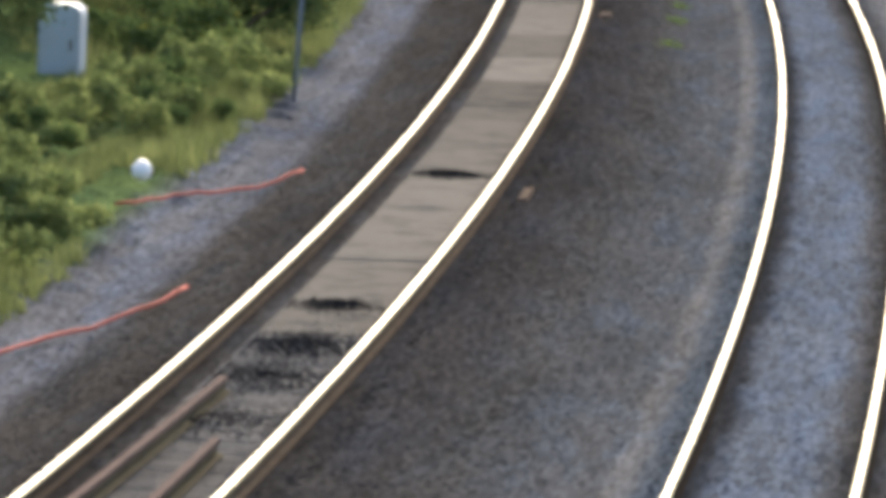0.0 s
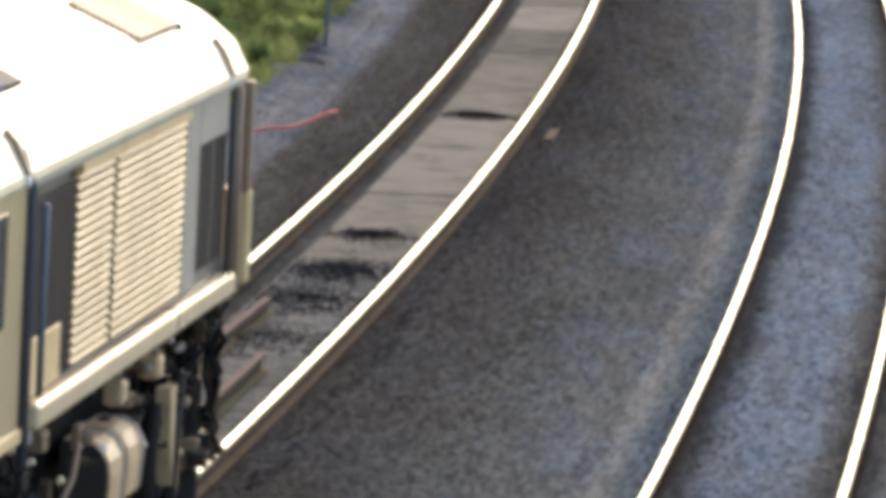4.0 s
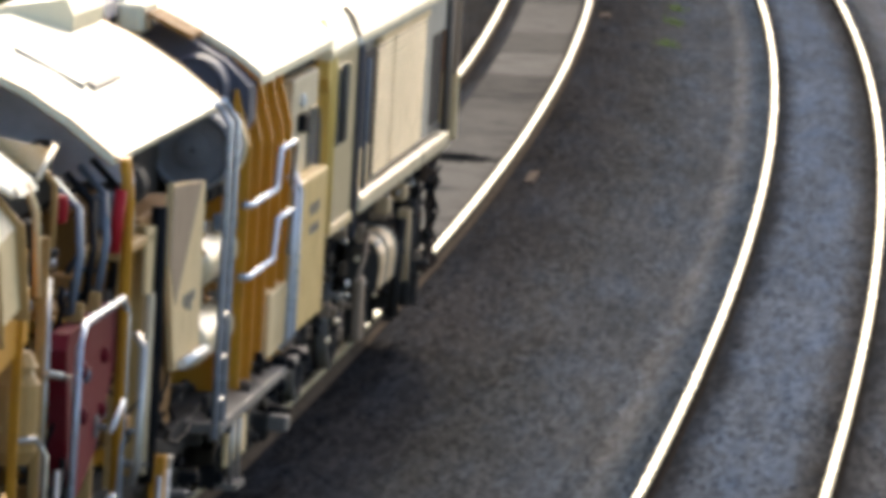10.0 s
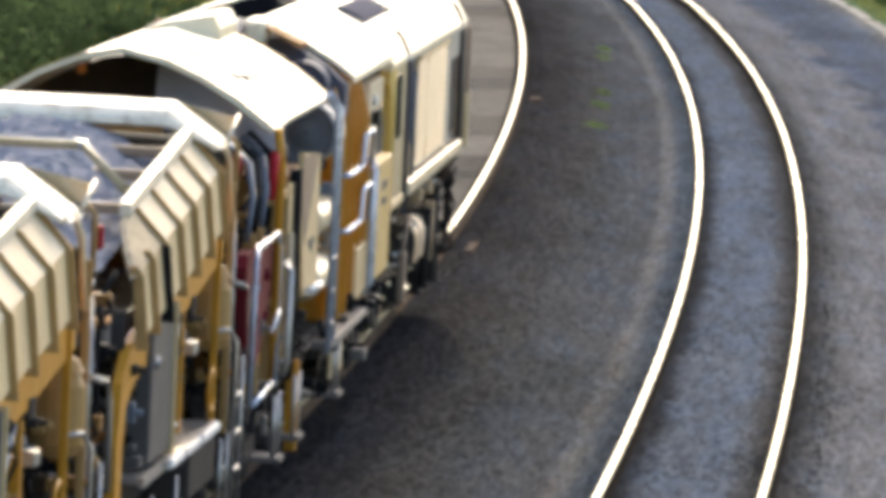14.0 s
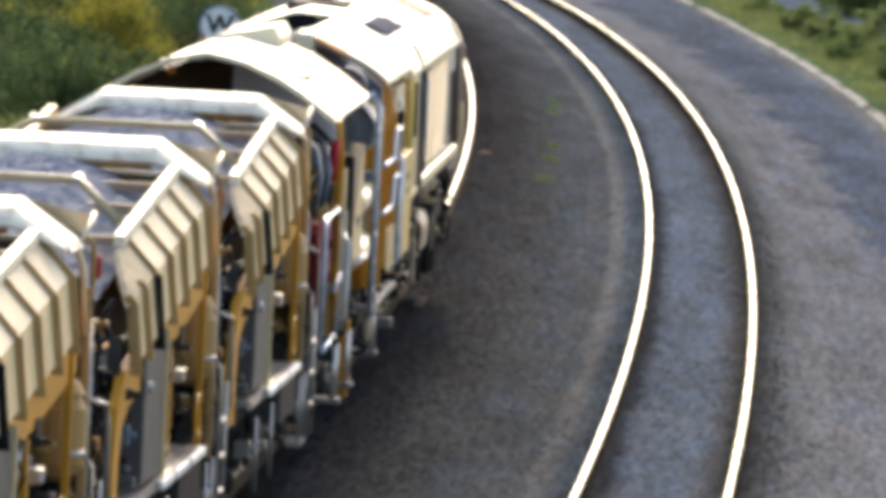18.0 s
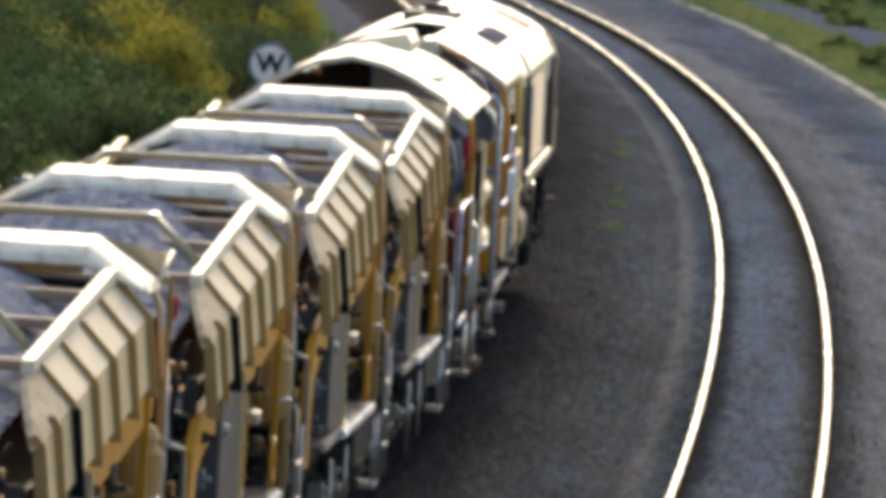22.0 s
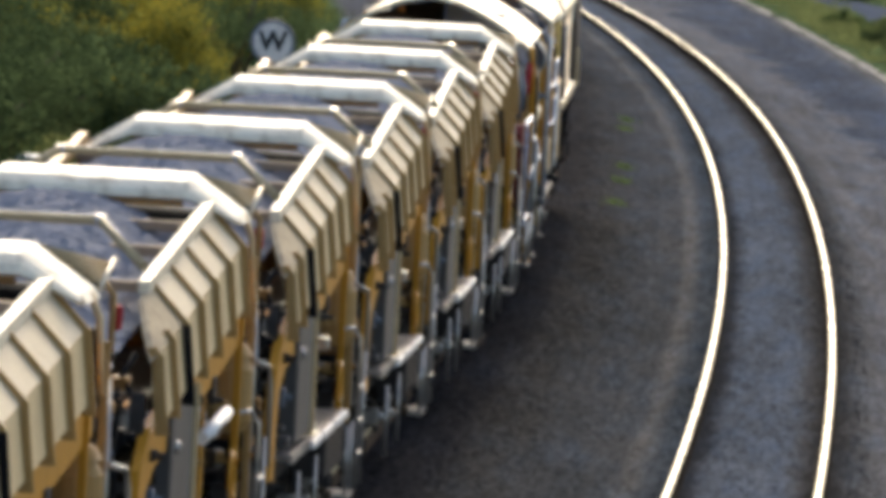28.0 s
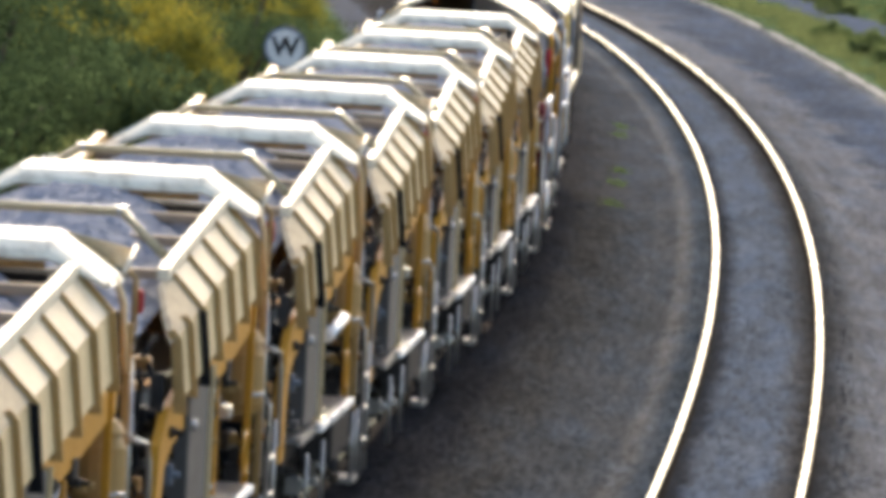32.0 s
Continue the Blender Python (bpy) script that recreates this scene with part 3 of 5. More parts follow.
def power_wagon():
    t = thing("power_wagon", "cream and yellow diesel power wagon with louvres and arched canopy", "rail vehicle")
    # main frame
    part("underframe", slab(-1.2, 1.2, -12.7, 0.5, 0.86, 1.1, bev=0.03), M_DARK, t)
    part("centre_girder", slab(-0.55, 0.55, 0.5, 10.7, 0.86, 1.1, bev=0.03), M_DARK, t)
    for y in range(-12, 11, 2):
        part("cross_member", slab(-1.3 if y < 0 else -0.8, 1.3 if y < 0 else 0.8, y - 0.06, y + 0.06, 0.9, 1.04), M_DARK, t)
    # engine housing: core and side
    part("engine_housing", slab(-1.3, 1.3, 0.6, 10.75, 1.76, 3.27, bev=0.04), M_GREY, t)
    part("engine_bed", slab(-0.8, 0.8, 0.6, 10.6, 1.0, 1.8, bev=0.04), M_BLACK, t)
    for sx in (-1, 1):
        part("sill_beam", slab(sx * 1.18, sx * 1.41, 3.0, 10.72, 1.78, 1.94, bev=0.03), M_GLOSSCREAM, t, "pale sill beam with a rounded edge")
        part("lower_panel", slab(sx * 1.3, sx * 1.345, 3.0, 4.0, 1.97, 2.3, bev=0.01), M_CREAM, t)
        part("dark_panel", slab(sx * 1.3, sx * 1.332, 2.9, 4.4, 2.0, 3.1, bev=0.01), M_PANEL, t, "dark recessed screen panel")
        part("louvre_back", slab(sx * 1.29, sx * 1.312, 4.4, 8.6, 1.96, 3.17), M_PANEL, t)
        fr = bmesh.new()
        for z in (3.19,):
            box(fr, sx * 1.3, sx * 1.37, 4.4, 8.62, z - 0.05, z + 0.05)
        for y in (4.42, 8.62):
            box(fr, sx * 1.3, sx * 1.322, y - 0.03, y + 0.03, 2.1, 3.12)
        part("louvre_frame", fr, M_CREAM, t)
        for lo, hi in ((4.4, 5.72), (5.84, 8.6)):
            for k in range(20):
                z = 2.0 + k * 0.0575
                part("slat", prism(bmesh.new(), [(sx * 1.32, z + 0.034), (sx * 1.338, z + 0.034), (sx * 1.352, z + 0.006), (sx * 1.346, z + 0.002), (sx * 1.328, z + 0.024), (sx * 1.32, z + 0.024)], "y", lo, hi), M_CREAM, t)
        part("corner_panel", slab(sx * 1.3, sx * 1.345, 8.66, 9.2, 1.98, 3.2, bev=0.01), M_STONEGREY, t)
        for a in (9.22, 9.84):
            part("side_window", slab(sx * 1.3, sx * 1.335, a, a + 0.58, 2.06, 2.9, bev=0.01), M_PANEL, t, "dark side window")
        part("window_post", slab(sx * 1.3, sx * 1.342, 9.8, 9.84, 2.06, 2.92), M_GREY, t)
        part("upper_panel", slab(sx * 1.3, sx * 1.348, 9.2, 10.45, 2.91, 3.24, bev=0.01), M_STONEGREY, t)
        part("end_post", bar((sx * 1.37, 10.5, 1.8), (sx * 1.37, 10.5, 3.2), (sx * 1.3, 10.5, 3.42), r=0.024), M_POSTGREY, t)
        part("end_pipe", bar((sx * 1.37, 10.68, 1.9), (sx * 1.37, 10.68, 3.2), r=0.045), M_TAN, t)
        part("front_pillar", slab(sx * 1.28, sx * 1.43, 10.98, 11.1, 2.45, 3.22, bev=0.02), M_TAN, t)
        part("front_panel", slab(sx * 1.1, sx * 1.44, 11.0, 11.12, 1.82, 2.48, bev=0.03), M_CREAM, t)
        part("front_shroud", prism(bmesh.new(), [(10.7, 1.74), (10.72, 1.95), (10.98, 1.98), (11.12, 1.92), (11.05, 1.78)], "x", sx * 1.2, sx * 1.36), M_STONEGREY, t)
        part("apron_side", slab(sx * 0.9, sx * 1.14, 10.9, 10.98, 0.5, 1.72, bev=0.02), M_DARK, t)
        part("front_leg", slab(sx * 1.2, sx * 1.28, 10.98, 11.06, 0.75, 1.8, bev=0.02), M_RUSTDARK, t)
        part("eave", slab(sx * 1.3, sx * 1.372, 2.6, 10.9, 3.2, 3.26, bev=0.008), M_STONEGREY, t)
        # cab side
        part("cab_side", slab(sx * 1.3, sx * 1.36, 0.85, 2.6, 1.82, 3.26, bev=0.02), M_STRAW, t)
        part("cab_window", slab(sx * 1.345, sx * 1.372, 1.12, 1.95, 2.48, 3.14, bev=0.012), M_GLASS, t, "dark cab window")
        part("window_rail", bar((sx * 1.385, 1.5, 2.5), (sx * 1.385, 1.5, 3.14), r=0.014), M_POSTGREY, t)
        part("corner_pillar", bar((sx * 1.28, 0.76, 1.82), (sx * 1.28, 0.76, 3.2), (sx * 1.17, 0.76, 3.5 if sx > 0 else 3.3), r=0.12, n=12), M_PALEYEL, t)
        part("arch_pillar", prism(bmesh.new(), [(0.46, 3.22), (0.8, 3.22), (0.8, 2.2), (0.66, 2.2), (0.64, 2.7), (0.58, 2.95), (0.46, 3.08)], "x", sx * 1.26, sx * 1.36), M_PALEYEL, t, "yellow arched cab pillar")
        part("downpipe", bar((sx * 1.38, 2.64, 1.62), (sx * 1.38, 2.64, 3.2), (sx * 1.3, 2.64, 3.42), r=0.03), M_NAVY, t)
        part("grab_rail", bar((sx * 1.42, 2.9, 2.0), (sx * 1.42, 2.9, 3.1), r=0.02), M_BLUEGREY, t)
        part("cab_skirt", slab(sx * 1.25, sx * 1.38, 0.95, 2.75, 1.76, 1.85, bev=0.015), M_CREAM, t)
        for y in (2.45, 10.3):
            part("roof_bracket", slab(sx * 1.31, sx * 1.4, y - 0.05, y + 0.05, 3.24, 3.3, bev=0.01), M_WHITE, t)
            part("roof_strap", prism(bmesh.new(), [(sx * 1.4, 3.3), (sx * 1.32, 3.48), (sx * 1.25, 3.56), (sx * 1.21, 3.5), (sx * 1.26, 3.45), (sx * 1.34, 3.28)], "y", y - 0.04, y + 0.04), M_TAN, t)
    half = [(1.38, 3.25), (1.375, 3.3), (1.28, 3.48), (1.15, 3.59), (1.0, 3.69), (0.7, 3.82), (0.35, 3.93), (0, 3.95)]
    full = half + [(-x, z - 0.09 * min(1, x / 0.3)) for x, z in half[-2:1:-1]]
    part("roof", prism(bmesh.new(), full + [(-1.36, 3.22), (1.36, 3.22)], "y", 0.5, 11.05), M_ROOF, t, "rounded pale roof blown bright by the sun")
    for y0, y1 in ((8.1, 9.7),):
        g = bmesh.new()
        for k in range(12):
            f, h = k / 12, (k + 0.66) / 12
            prism(g, [(1.08 - 0.5 * f, 3.65 + 0.22 * f), (1.08 - 0.5 * h, 3.65 + 0.22 * h), (1.08 - 0.5 * h, 3.685 + 0.22 * h), (1.08 - 0.5 * f, 3.685 + 0.22 * f)], "y", y0, y1)
        part("roof_grille", g, M_TAN, t, "tan slatted roof grille")
        part("grille_edge", prism(bmesh.new(), [(1.1, 3.62), (0.58, 3.85), (0.58, 3.9), (1.1, 3.67)], "y", y1, y1 + 0.06), M_BLACK, t)
    ex = slab(-0.3, 0.4, 2.6, 4.1, 3.85, 3.99, bev=0.03)
    lathe(ex, [(0.16, 0), (0.18, 0.1), (0.14, 0.1), (0.14, 0.02)], (0.1, 3.3, 3.98), "z", 16)
    part("exhaust_hatch", ex, M_DARK, t)
    # unseen plate added at the front to keep sun off the rail beneath
    part("plough_plate", slab(-1.16, 1.16, 11.0, 11.06, 0.22, 1.15, bev=0.02), M_DARK, t)
    part("front_end", slab(-1.25, 1.25, 10.8, 11.0, 1.76, 3.22, bev=0.03), M_YELLOW, t)
    part("windscreen", slab(-1.05, 1.05, 11.0, 11.03, 2.45, 3.12, bev=0.01), M_GLASS, t, "dark windscreen")
    part("roof_duct", prism(bmesh.new(), [(1.03, 3.66), (0.88, 3.73), (0.74, 3.79), (0.74, 3.83), (0.84, 3.82), (0.97, 3.76), (1.04, 3.7)], "y", 0.8, 3.5), M_DUCT, t, "grey-lilac duct on the cab roof")
    part("duct_end", prism(bmesh.new(), [(1.03, 3.66), (0.78, 3.77), (0.8, 3.81), (1.04, 3.7)], "y", 3.5, 4.1), M_BLACK, t)
    part("roof_joint", prism(bmesh.new(), [(1.0, 3.68), (0.7, 3.815), (0.7, 3.84), (1.0, 3.705)], "y", 3.6, 3.64), M_GREY, t)
    # bogie and tanks under the engine
    bogie(t, 5.85, 2.6, 0.46, False)
    bogie(t, -2.3, 2.2, 0.46)
    bogie(t, -10.2, 2.0, 0.46)
    for sx in (-1, 1):
        for y, w in ((6.95, 0.6), (7.65, 0.62)):
            ring = [(0.9, 0.7), (1.12, 0.7), (1.19, 0.76), (1.21, 0.98), (1.2, 1.08), (1.15, 1.17), (1.08, 1.21), (0.9, 1.22)]
            part("air_tank", prism(bmesh.new(), [(sx * a, c) for a, c in ring], "y", y, y + w), M_OFFWHITE, t, "grubby cream tank with a rounded shoulder")
            part("tank_end", prism(bmesh.new(), [(sx * (a - 0.015), c - 0.012) for a, c in ring], "y", y - 0.05, y), M_DARK, t)
            for dy in (w - 0.12,):
                part("tank_strap", prism(bmesh.new(), [(sx * (a + 0.012), c + 0.01) for a, c in ring[2:]] + [(sx * a, c) for a, c in ring[:1:-1]], "y", y + dy, y + dy + 0.05), M_STONEGREY, t)
        for y in (7.1, 8.55):
            part("valve_box", slab(sx * 1.1, sx * 1.24, y, y + 0.22, 1.42, 1.58, bev=0.03), M_OFFWHITE, t, "bright cream valve box")
            part("valve_stem", bar((sx * 1.2, y + 0.1, 1.55), (sx * 1.22, y - 0.2, 1.76), r=0.018), M_SILVER, t)
        part("sand_box", prism(bmesh.new(), [(9.35, 1.27), (9.75, 1.27), (9.95, 0.95), (9.85, 0.55), (9.6, 0.55), (9.45, 0.9)], "x", sx * 1.1, sx * 1.2), M_OFFWHITE, t)
        part("pale_post", slab(sx * 1.14, sx * 1.22, 5.3, 5.52, 0.45, 1.02, bev=0.02), M_TAN, t)
        part("lever", bar((sx * 1.2, 4.9, 1.0), (sx * 1.2, 5.5, 1.16), (sx * 1.2, 5.7, 1.36), r=0.02), M_TAN, t)
        for y, l in ((8.6, 0.9), (9.6, 1.0)):
            part("damper", bar((sx * 1.17, y, 0.35), (sx * 1.2, y + 0.12, 0.35 + l), r=0.05), M_RUST if y < 5 else M_DARK, t)
        part("guard_iron", slab(sx * 0.9, sx * 1.02, 10.3, 10.5, 0.12, 1.1, bev=0.02), M_DARK, t)
    grime_boxes(t, 4, 0.9, 5.7, 1.1, 1.65, 22, (M_DARK, M_DARK, M_RUST, M_BLACK, M_DARK), x=(0.72, 0.9))
    grime_boxes(t, 14, 6.4, 10.6, 1.15, 1.7, 20, (M_DARK, M_DARK, M_RUST, M_BLACK, M_TAN), x=(0.9, 1.15))
    grime_boxes(t, 15, 9.0, 10.6, 0.5, 1.2, 12, (M_DARK, M_DARK, M_RUST, M_BLACK, M_DARK), x=(0.9, 1.12))
    grime_boxes(t, 17, 10.3, 11.1, 0.6, 1.75, 20, (M_DARK, M_RUSTDARK, M_BLACK, M_DARK, M_TAN), x=(1.0, 1.24))
    hoses(t, 17, 10.0, 11.05, 0.6, 1.7, 6, x=1.22)
    hoses(t, 5, 0.8, 5.5, 0.8, 1.7, 9, x=0.95)
    hoses(t, 16, 8.8, 10.4, 0.7, 1.7, 7, x=1.12)
    # small bright caps added as painted glints along the underframe
    for sx in (-1, 1):
        rng = random.Random(31)
        for _ in range(26):
            y, z, x = rng.uniform(3.2, 10.4), rng.uniform(0.55, 1.65), rng.uniform(1.12, 1.2)
            part("glint_cap", lathe(bmesh.new(), [(0.012, -0.02), (0.028, -0.01), (0.028, 0.02), (0.012, 0.03)], (sx * x, y, z), "y", 10), rng.choice((M_SILVER, M_WHITE, M_GLOSSCREAM)), t)
    # the silver pieces among these are added to sparkle as glints
    grime_boxes(t, 6, 2.5, 10.5, 0.7, 1.6, 12, (M_SILVER, M_RUST, M_TAN), x=(0.95, 1.08), name="bracket")
    grime_boxes(t, 7, -6.4, -0.8, 0.95, 1.25, 22, (M_SILVER, M_GREY, M_BLACK, M_BLACK, M_TAN, M_DARK), x=(1.28, 1.42), name="bracket")
    # yellow machine house
    part("machine_house", slab(-1.24, 1.24, -4.5, 0.5, 1.1, 3.3, bev=0.03), M_YELLOW, t)
    for sx in (-1, 1):
        for y in (-4.62, -3.96, -3.32, -2.66, -2.1):
            part("rib", prism(bmesh.new(), [(sx * 1.24, 1.15), (sx * 1.38, 1.15), (sx * 1.38, 2.9), (sx * 1.26, 3.32), (sx * 1.24, 3.32)], "y", y - 0.025, y + 0.025), M_YELLOW, t)
        for y in (-3.6, -2.9, -2.3):
            part("latch", slab(sx * 1.24, sx * 1.3, y - 0.1, y + 0.1, 2.76, 2.81), M_BLACK, t)
        part("lower_step_panel", slab(sx * 1.26, sx * 1.4, -3.1, -1.7, 1.2, 1.7, bev=0.015), M_CREAM, t)
        part("door", slab(sx * 1.24, sx * 1.33, -1.65, 0.0, 2.3, 3.2, bev=0.02), M_SUNCREAM, t, "cream access door")
        # flat black strip painted as the shade under the eave
        part("eave_shade", slab(sx * 1.2, sx * 1.25, -1.6, 0.35, 3.2, 3.34), M_BLACK, t, "black strip painted as the shade under the eave")
        part("door_window", slab(sx * 1.32, sx * 1.345, -0.6, -0.08, 2.44, 2.92, bev=0.01), M_GLASS, t)
        part("lamp", lathe(bmesh.new(), [(0.05, 0), (0.06, 0.03), (0.02, 0.05)] if sx > 0 else [(0.02, -0.05), (0.06, -0.03), (0.05, 0)], (sx * 1.33, -1.2, 3.02), "x", 12), M_WHITE, t)
        part("cable_box", slab(sx * 1.33, sx * 1.4, -1.35, -1.05, 2.78, 2.92, bev=0.01), M_BLACK, t)
        part("locker", slab(sx * 1.25, sx * 1.46, -1.95, -0.1, 1.28, 2.44, bev=0.02), M_LOCKER, t, "yellowed cream locker with faded stencil")
        for k in range(5):
            part("stencil_mark", slab(sx * 1.458, sx * 1.463, -1.3 + 0.14 * k, -1.2 + 0.14 * k, 2.14 - 0.02 * (k % 2), 2.22), M_GREY, t)
            part("stencil_mark", slab(sx * 1.458, sx * 1.463, -1.27 + 0.13 * k, -1.17 + 0.13 * k, 1.98, 2.06 - 0.02 * (k % 2)), M_GREY, t)
        for y in (-2.35, -2.05):
            part("grab_rail", bar((sx * 1.4, y, 1.2), (sx * 1.46, y, 1.3), (sx * 1.46, y, 2.4), (sx * 1.4, y + 0.08, 2.52), r=0.025), M_RAILPAINT, t)
        for z in (2.81, 2.29):
            part("hand_rail", bar((sx * 1.4, -5.1, z - 0.28), (sx * 1.46, -5.05, z - 0.28), (sx * 1.46, -3.6, z - 0.28), (sx * 1.46, -3.44, z), (sx * 1.46, -2.55, z), (sx * 1.44, -2.4, z - 0.35), r=0.024), M_RAILPAINT, t, "bright bent steel hand rail")
        part("running_board", slab(sx * 1.1, sx * 1.46, -6.2, -0.9, 1.0, 1.08, bev=0.012), M_GREY, t)
    half = [(1.39, 3.4), (1.36, 3.45), (1.18, 3.58), (0.75, 3.81), (0.3, 3.93), (0, 3.95)]
    full = half[:-2] + [(0.45, 3.9)]
    part("house_roof", prism(bmesh.new(), full + [(a, b - 0.06) for a, b in full[::-1]], "y", -4.22, 0.42), M_ROOF, t, "pale sheet roof over the machine house")
    # black slab stands in for the shade inside the open roof
    part("roof_well_shade", slab(-1.25, 0.4, -4.1, 0.44, 3.3, 3.42), M_BLACK, t)
    part("roof_end", prism(bmesh.new(), [(1.2, 3.3), (1.2, 3.52), (1.0, 3.67), (0.7, 3.8), (0.35, 3.91), (0, 3.93), (-0.35, 3.82), (-0.7, 3.7), (-1.0, 3.55), (-1.2, 3.3)], "y", 0.46, 0.5), M_BLACK, t)
    part("canopy_hatch", prism(bmesh.new(), [(-0.25, 3.84), (0.42, 3.84), (0.42, 3.95), (0.36, 4.07), (-0.05, 3.99), (-0.25, 3.92)], "y", -7.2, -5.8), M_ROOF, t, "white tapered hatch box on the canopy")
    part("vent_cover", slab(0.4, 0.6, -5.0, -4.24, 3.7, 3.93, bev=0.04), M_ROOF, t, "pale rounded vent cover")
    for k in range(6):
        y = -4.96 + 0.12 * k
        part("vent_slat", prism(bmesh.new(), [(0.62, 3.83), (0.62, 3.87), (0.95, 3.72), (0.95, 3.68)], "y", y, y + 0.07), M_RUSTY, t)
    for sx in (-1, 1):
        part("buffer", lathe(bmesh.new(), [(0.1, 0), (0.1, 0.35), (0.24, 0.37), (0.24, 0.42), (0.02, 0.44)], (sx * 0.87, 10.75, 1.05), "y", 18), M_DARK, t)
    wheelset(t, 9.75, 0.46)
    part("roof_seam", prism(bmesh.new(), [(a, b + 0.012) for a, b in half[1:-1]] + [(a, b - 0.01) for a, b in half[-2:0:-1]], "y", -0.7, -0.66), M_GREY, t)
    sil = bmesh.new()
    prism(sil, [(-1.3, 3.0), (1.3, 3.0), (1.34, 3.08), (1.34, 3.34), (1.14, 3.52), (0.72, 3.74), (0.3, 3.84), (0.0, 3.84), (-0.5, 3.6), (-1.3, 3.2)], "y", -4.55, -4.12)
    part("cooler_housing", sil, M_NAVY, t, "dark blue-grey cooler housing")
    cooler = bmesh.new()
    lathe(cooler, [(0.03, 0.06), (0.2, 0.05), (0.22, 0.02), (0.24, 0.03), (0.25, 0.4), (0.21, 0.42), (0.03, 0.42)], (0.96, -4.9, 3.32), "y", 28)
    part("cooler_fan", cooler, M_NAVY, t)
    roofgear = bmesh.new()
    for k in range(6):
        box(roofgear, -0.9 + 0.2 * k, -0.8 + 0.2 * k, -3.4, -1.0, 3.42, 3.56, bev=0.01)
    part("vent_block", roofgear, M_GREY, t)
    # conveyor drive bay under the canopy
    for sx in (-1, 1):
        fan = bmesh.new()
        lathe(fan, [(0.02, 0.0), (0.12, 0.01), (0.13, 0.03), (0.24, 0.02), (0.27, -0.02), (0.3, 0.0), (0.3, 0.75), (0.27, 0.8), (0.02, 0.78)], (sx * 1.06, -5.5, 2.93), "y", 30)
        part("air_filter", fan, M_FILTER, t, "large black air filter drum")
        part("filter_band", lathe(bmesh.new(), [(0.3, 0), (0.315, 0.01), (0.315, 0.09), (0.3, 0.1)], (sx * 1.06, -4.85, 2.93), "y", 30, True), M_CREAM, t)
        part("side_plate", prism(bmesh.new(), [(-8.0, 1.64), (-6.7, 1.6), (-6.8, 2.84), (-8.5, 2.95), (-8.5, 2.4)], "x", sx * 1.3, sx * 1.34), M_CREAM, t, "flat cream side plate with stencilled lines")
        for k in range(4):
            part("stencil_mark", slab(sx * 1.34, sx * 1.345, -7.7 + 0.16 * k, -7.59 + 0.16 * k, 2.05 - 0.03 * (k % 3), 2.12), M_GREY, t)
        part("stain_plate", prism(bmesh.new(), [(-8.48, 2.93), (-7.0, 2.85), (-8.1, 2.1), (-8.48, 2.42)], "x", sx * 1.34, sx * 1.346), M_TAN, t, "brown-stained upper corner of the plate")
        part("guide_plate", prism(bmesh.new(), [(-9.55, 2.75), (-9.05, 2.72), (-9.2, 2.3), (-9.5, 2.3)], "x", sx * 1.3, sx * 1.33), M_CREAM, t)
        for y in (-9.3, -8.85):
            part("post", bar((sx * 1.33, y, 1.1), (sx * 1.33, y, 2.3), r=0.035, n=6), M_SUNCREAM if y < -9 else M_YELLOW, t)
        part("red_lever", bar((sx * 1.3, -10.9, 2.7), (sx * 1.32, -10.85, 3.1), r=0.04), M_BRIGHTRED, t)
        for k in range(5):
            y = -12.3 + 0.55 * k
            part("hydraulic_line", bar((sx * 1.25, y, 2.45), (sx * 1.28, y + 0.1, 2.8), (sx * 1.2, y + 0.5, 3.05), (sx * 1.0, y + 0.7, 3.2), r=0.025, n=6), M_BLACK if k % 2 else M_BLUEGREY, t)
        # white bar paints the glint on the step's edge
        part("step_edge_glint", bar((sx * 1.38, -7.85, 1.68), (sx * 1.38, -6.65, 1.66), r=0.035), M_WHITE, t)
        part("housing", slab(sx * 0.5, sx * 1.2, -9.0, -7.0, 1.15, 2.75, bev=0.03), M_RUSTY, t)
        for z in (2.17, 1.62):
            drum = bmesh.new()
            lathe(drum, [(0.02, 0), (0.1, 0.01), (0.17, 0.07), (0.19, 0.16), (0.19, 1.65), (0.17, 1.75), (0.1, 1.81), (0.02, 1.82)], (sx * 1.14, -6.25, z), "y", 22)
            for f in drum.faces:
                f.smooth = True
            part("pressure_vessel", drum, M_GLOSSCREAM, t, "round-ended cream pressure vessel")
            part("strap", lathe(bmesh.new(), [(0.192, 0), (0.2, 0), (0.2, 0.05), (0.192, 0.05)], (sx * 1.14, -5.0, z), "y", 22, True), M_SILVER, t)
        for y in (-6.4, -6.0):
            part("ladder_rail", bar((sx * 1.44, y, 1.0), (sx * 1.44, y, 3.2), (sx * 1.36, y - 0.2, 3.36), r=0.026), M_RAILPAINT, t, "tall pale grab rail")
        for z in (1.25, 1.55, 1.85):
            part("rung", bar((sx * 1.44, -6.4, z), (sx * 1.44, -6.0, z), r=0.02), M_SILVER, t)
        part("corner_stay", bar((sx * 1.33, -10.8, 3.3), (sx * 1.36, -10.75, 3.0), (sx * 1.36, -10.7, 1.1), r=0.04, n=6), M_YELLOW, t)
        for y in (-9.4, -10.1, -11.4, -12.1):
            part("upright", slab(sx * 1.2, sx * 1.3, y - 0.04, y + 0.04, 1.1, 2.75 if y > -11 else 2.5), M_OCHRE, t)
        part("beam", slab(sx * 1.05, sx * 1.33, -10.8, -9.2, 2.64, 2.7, bev=0.01), M_OCHRE, t)
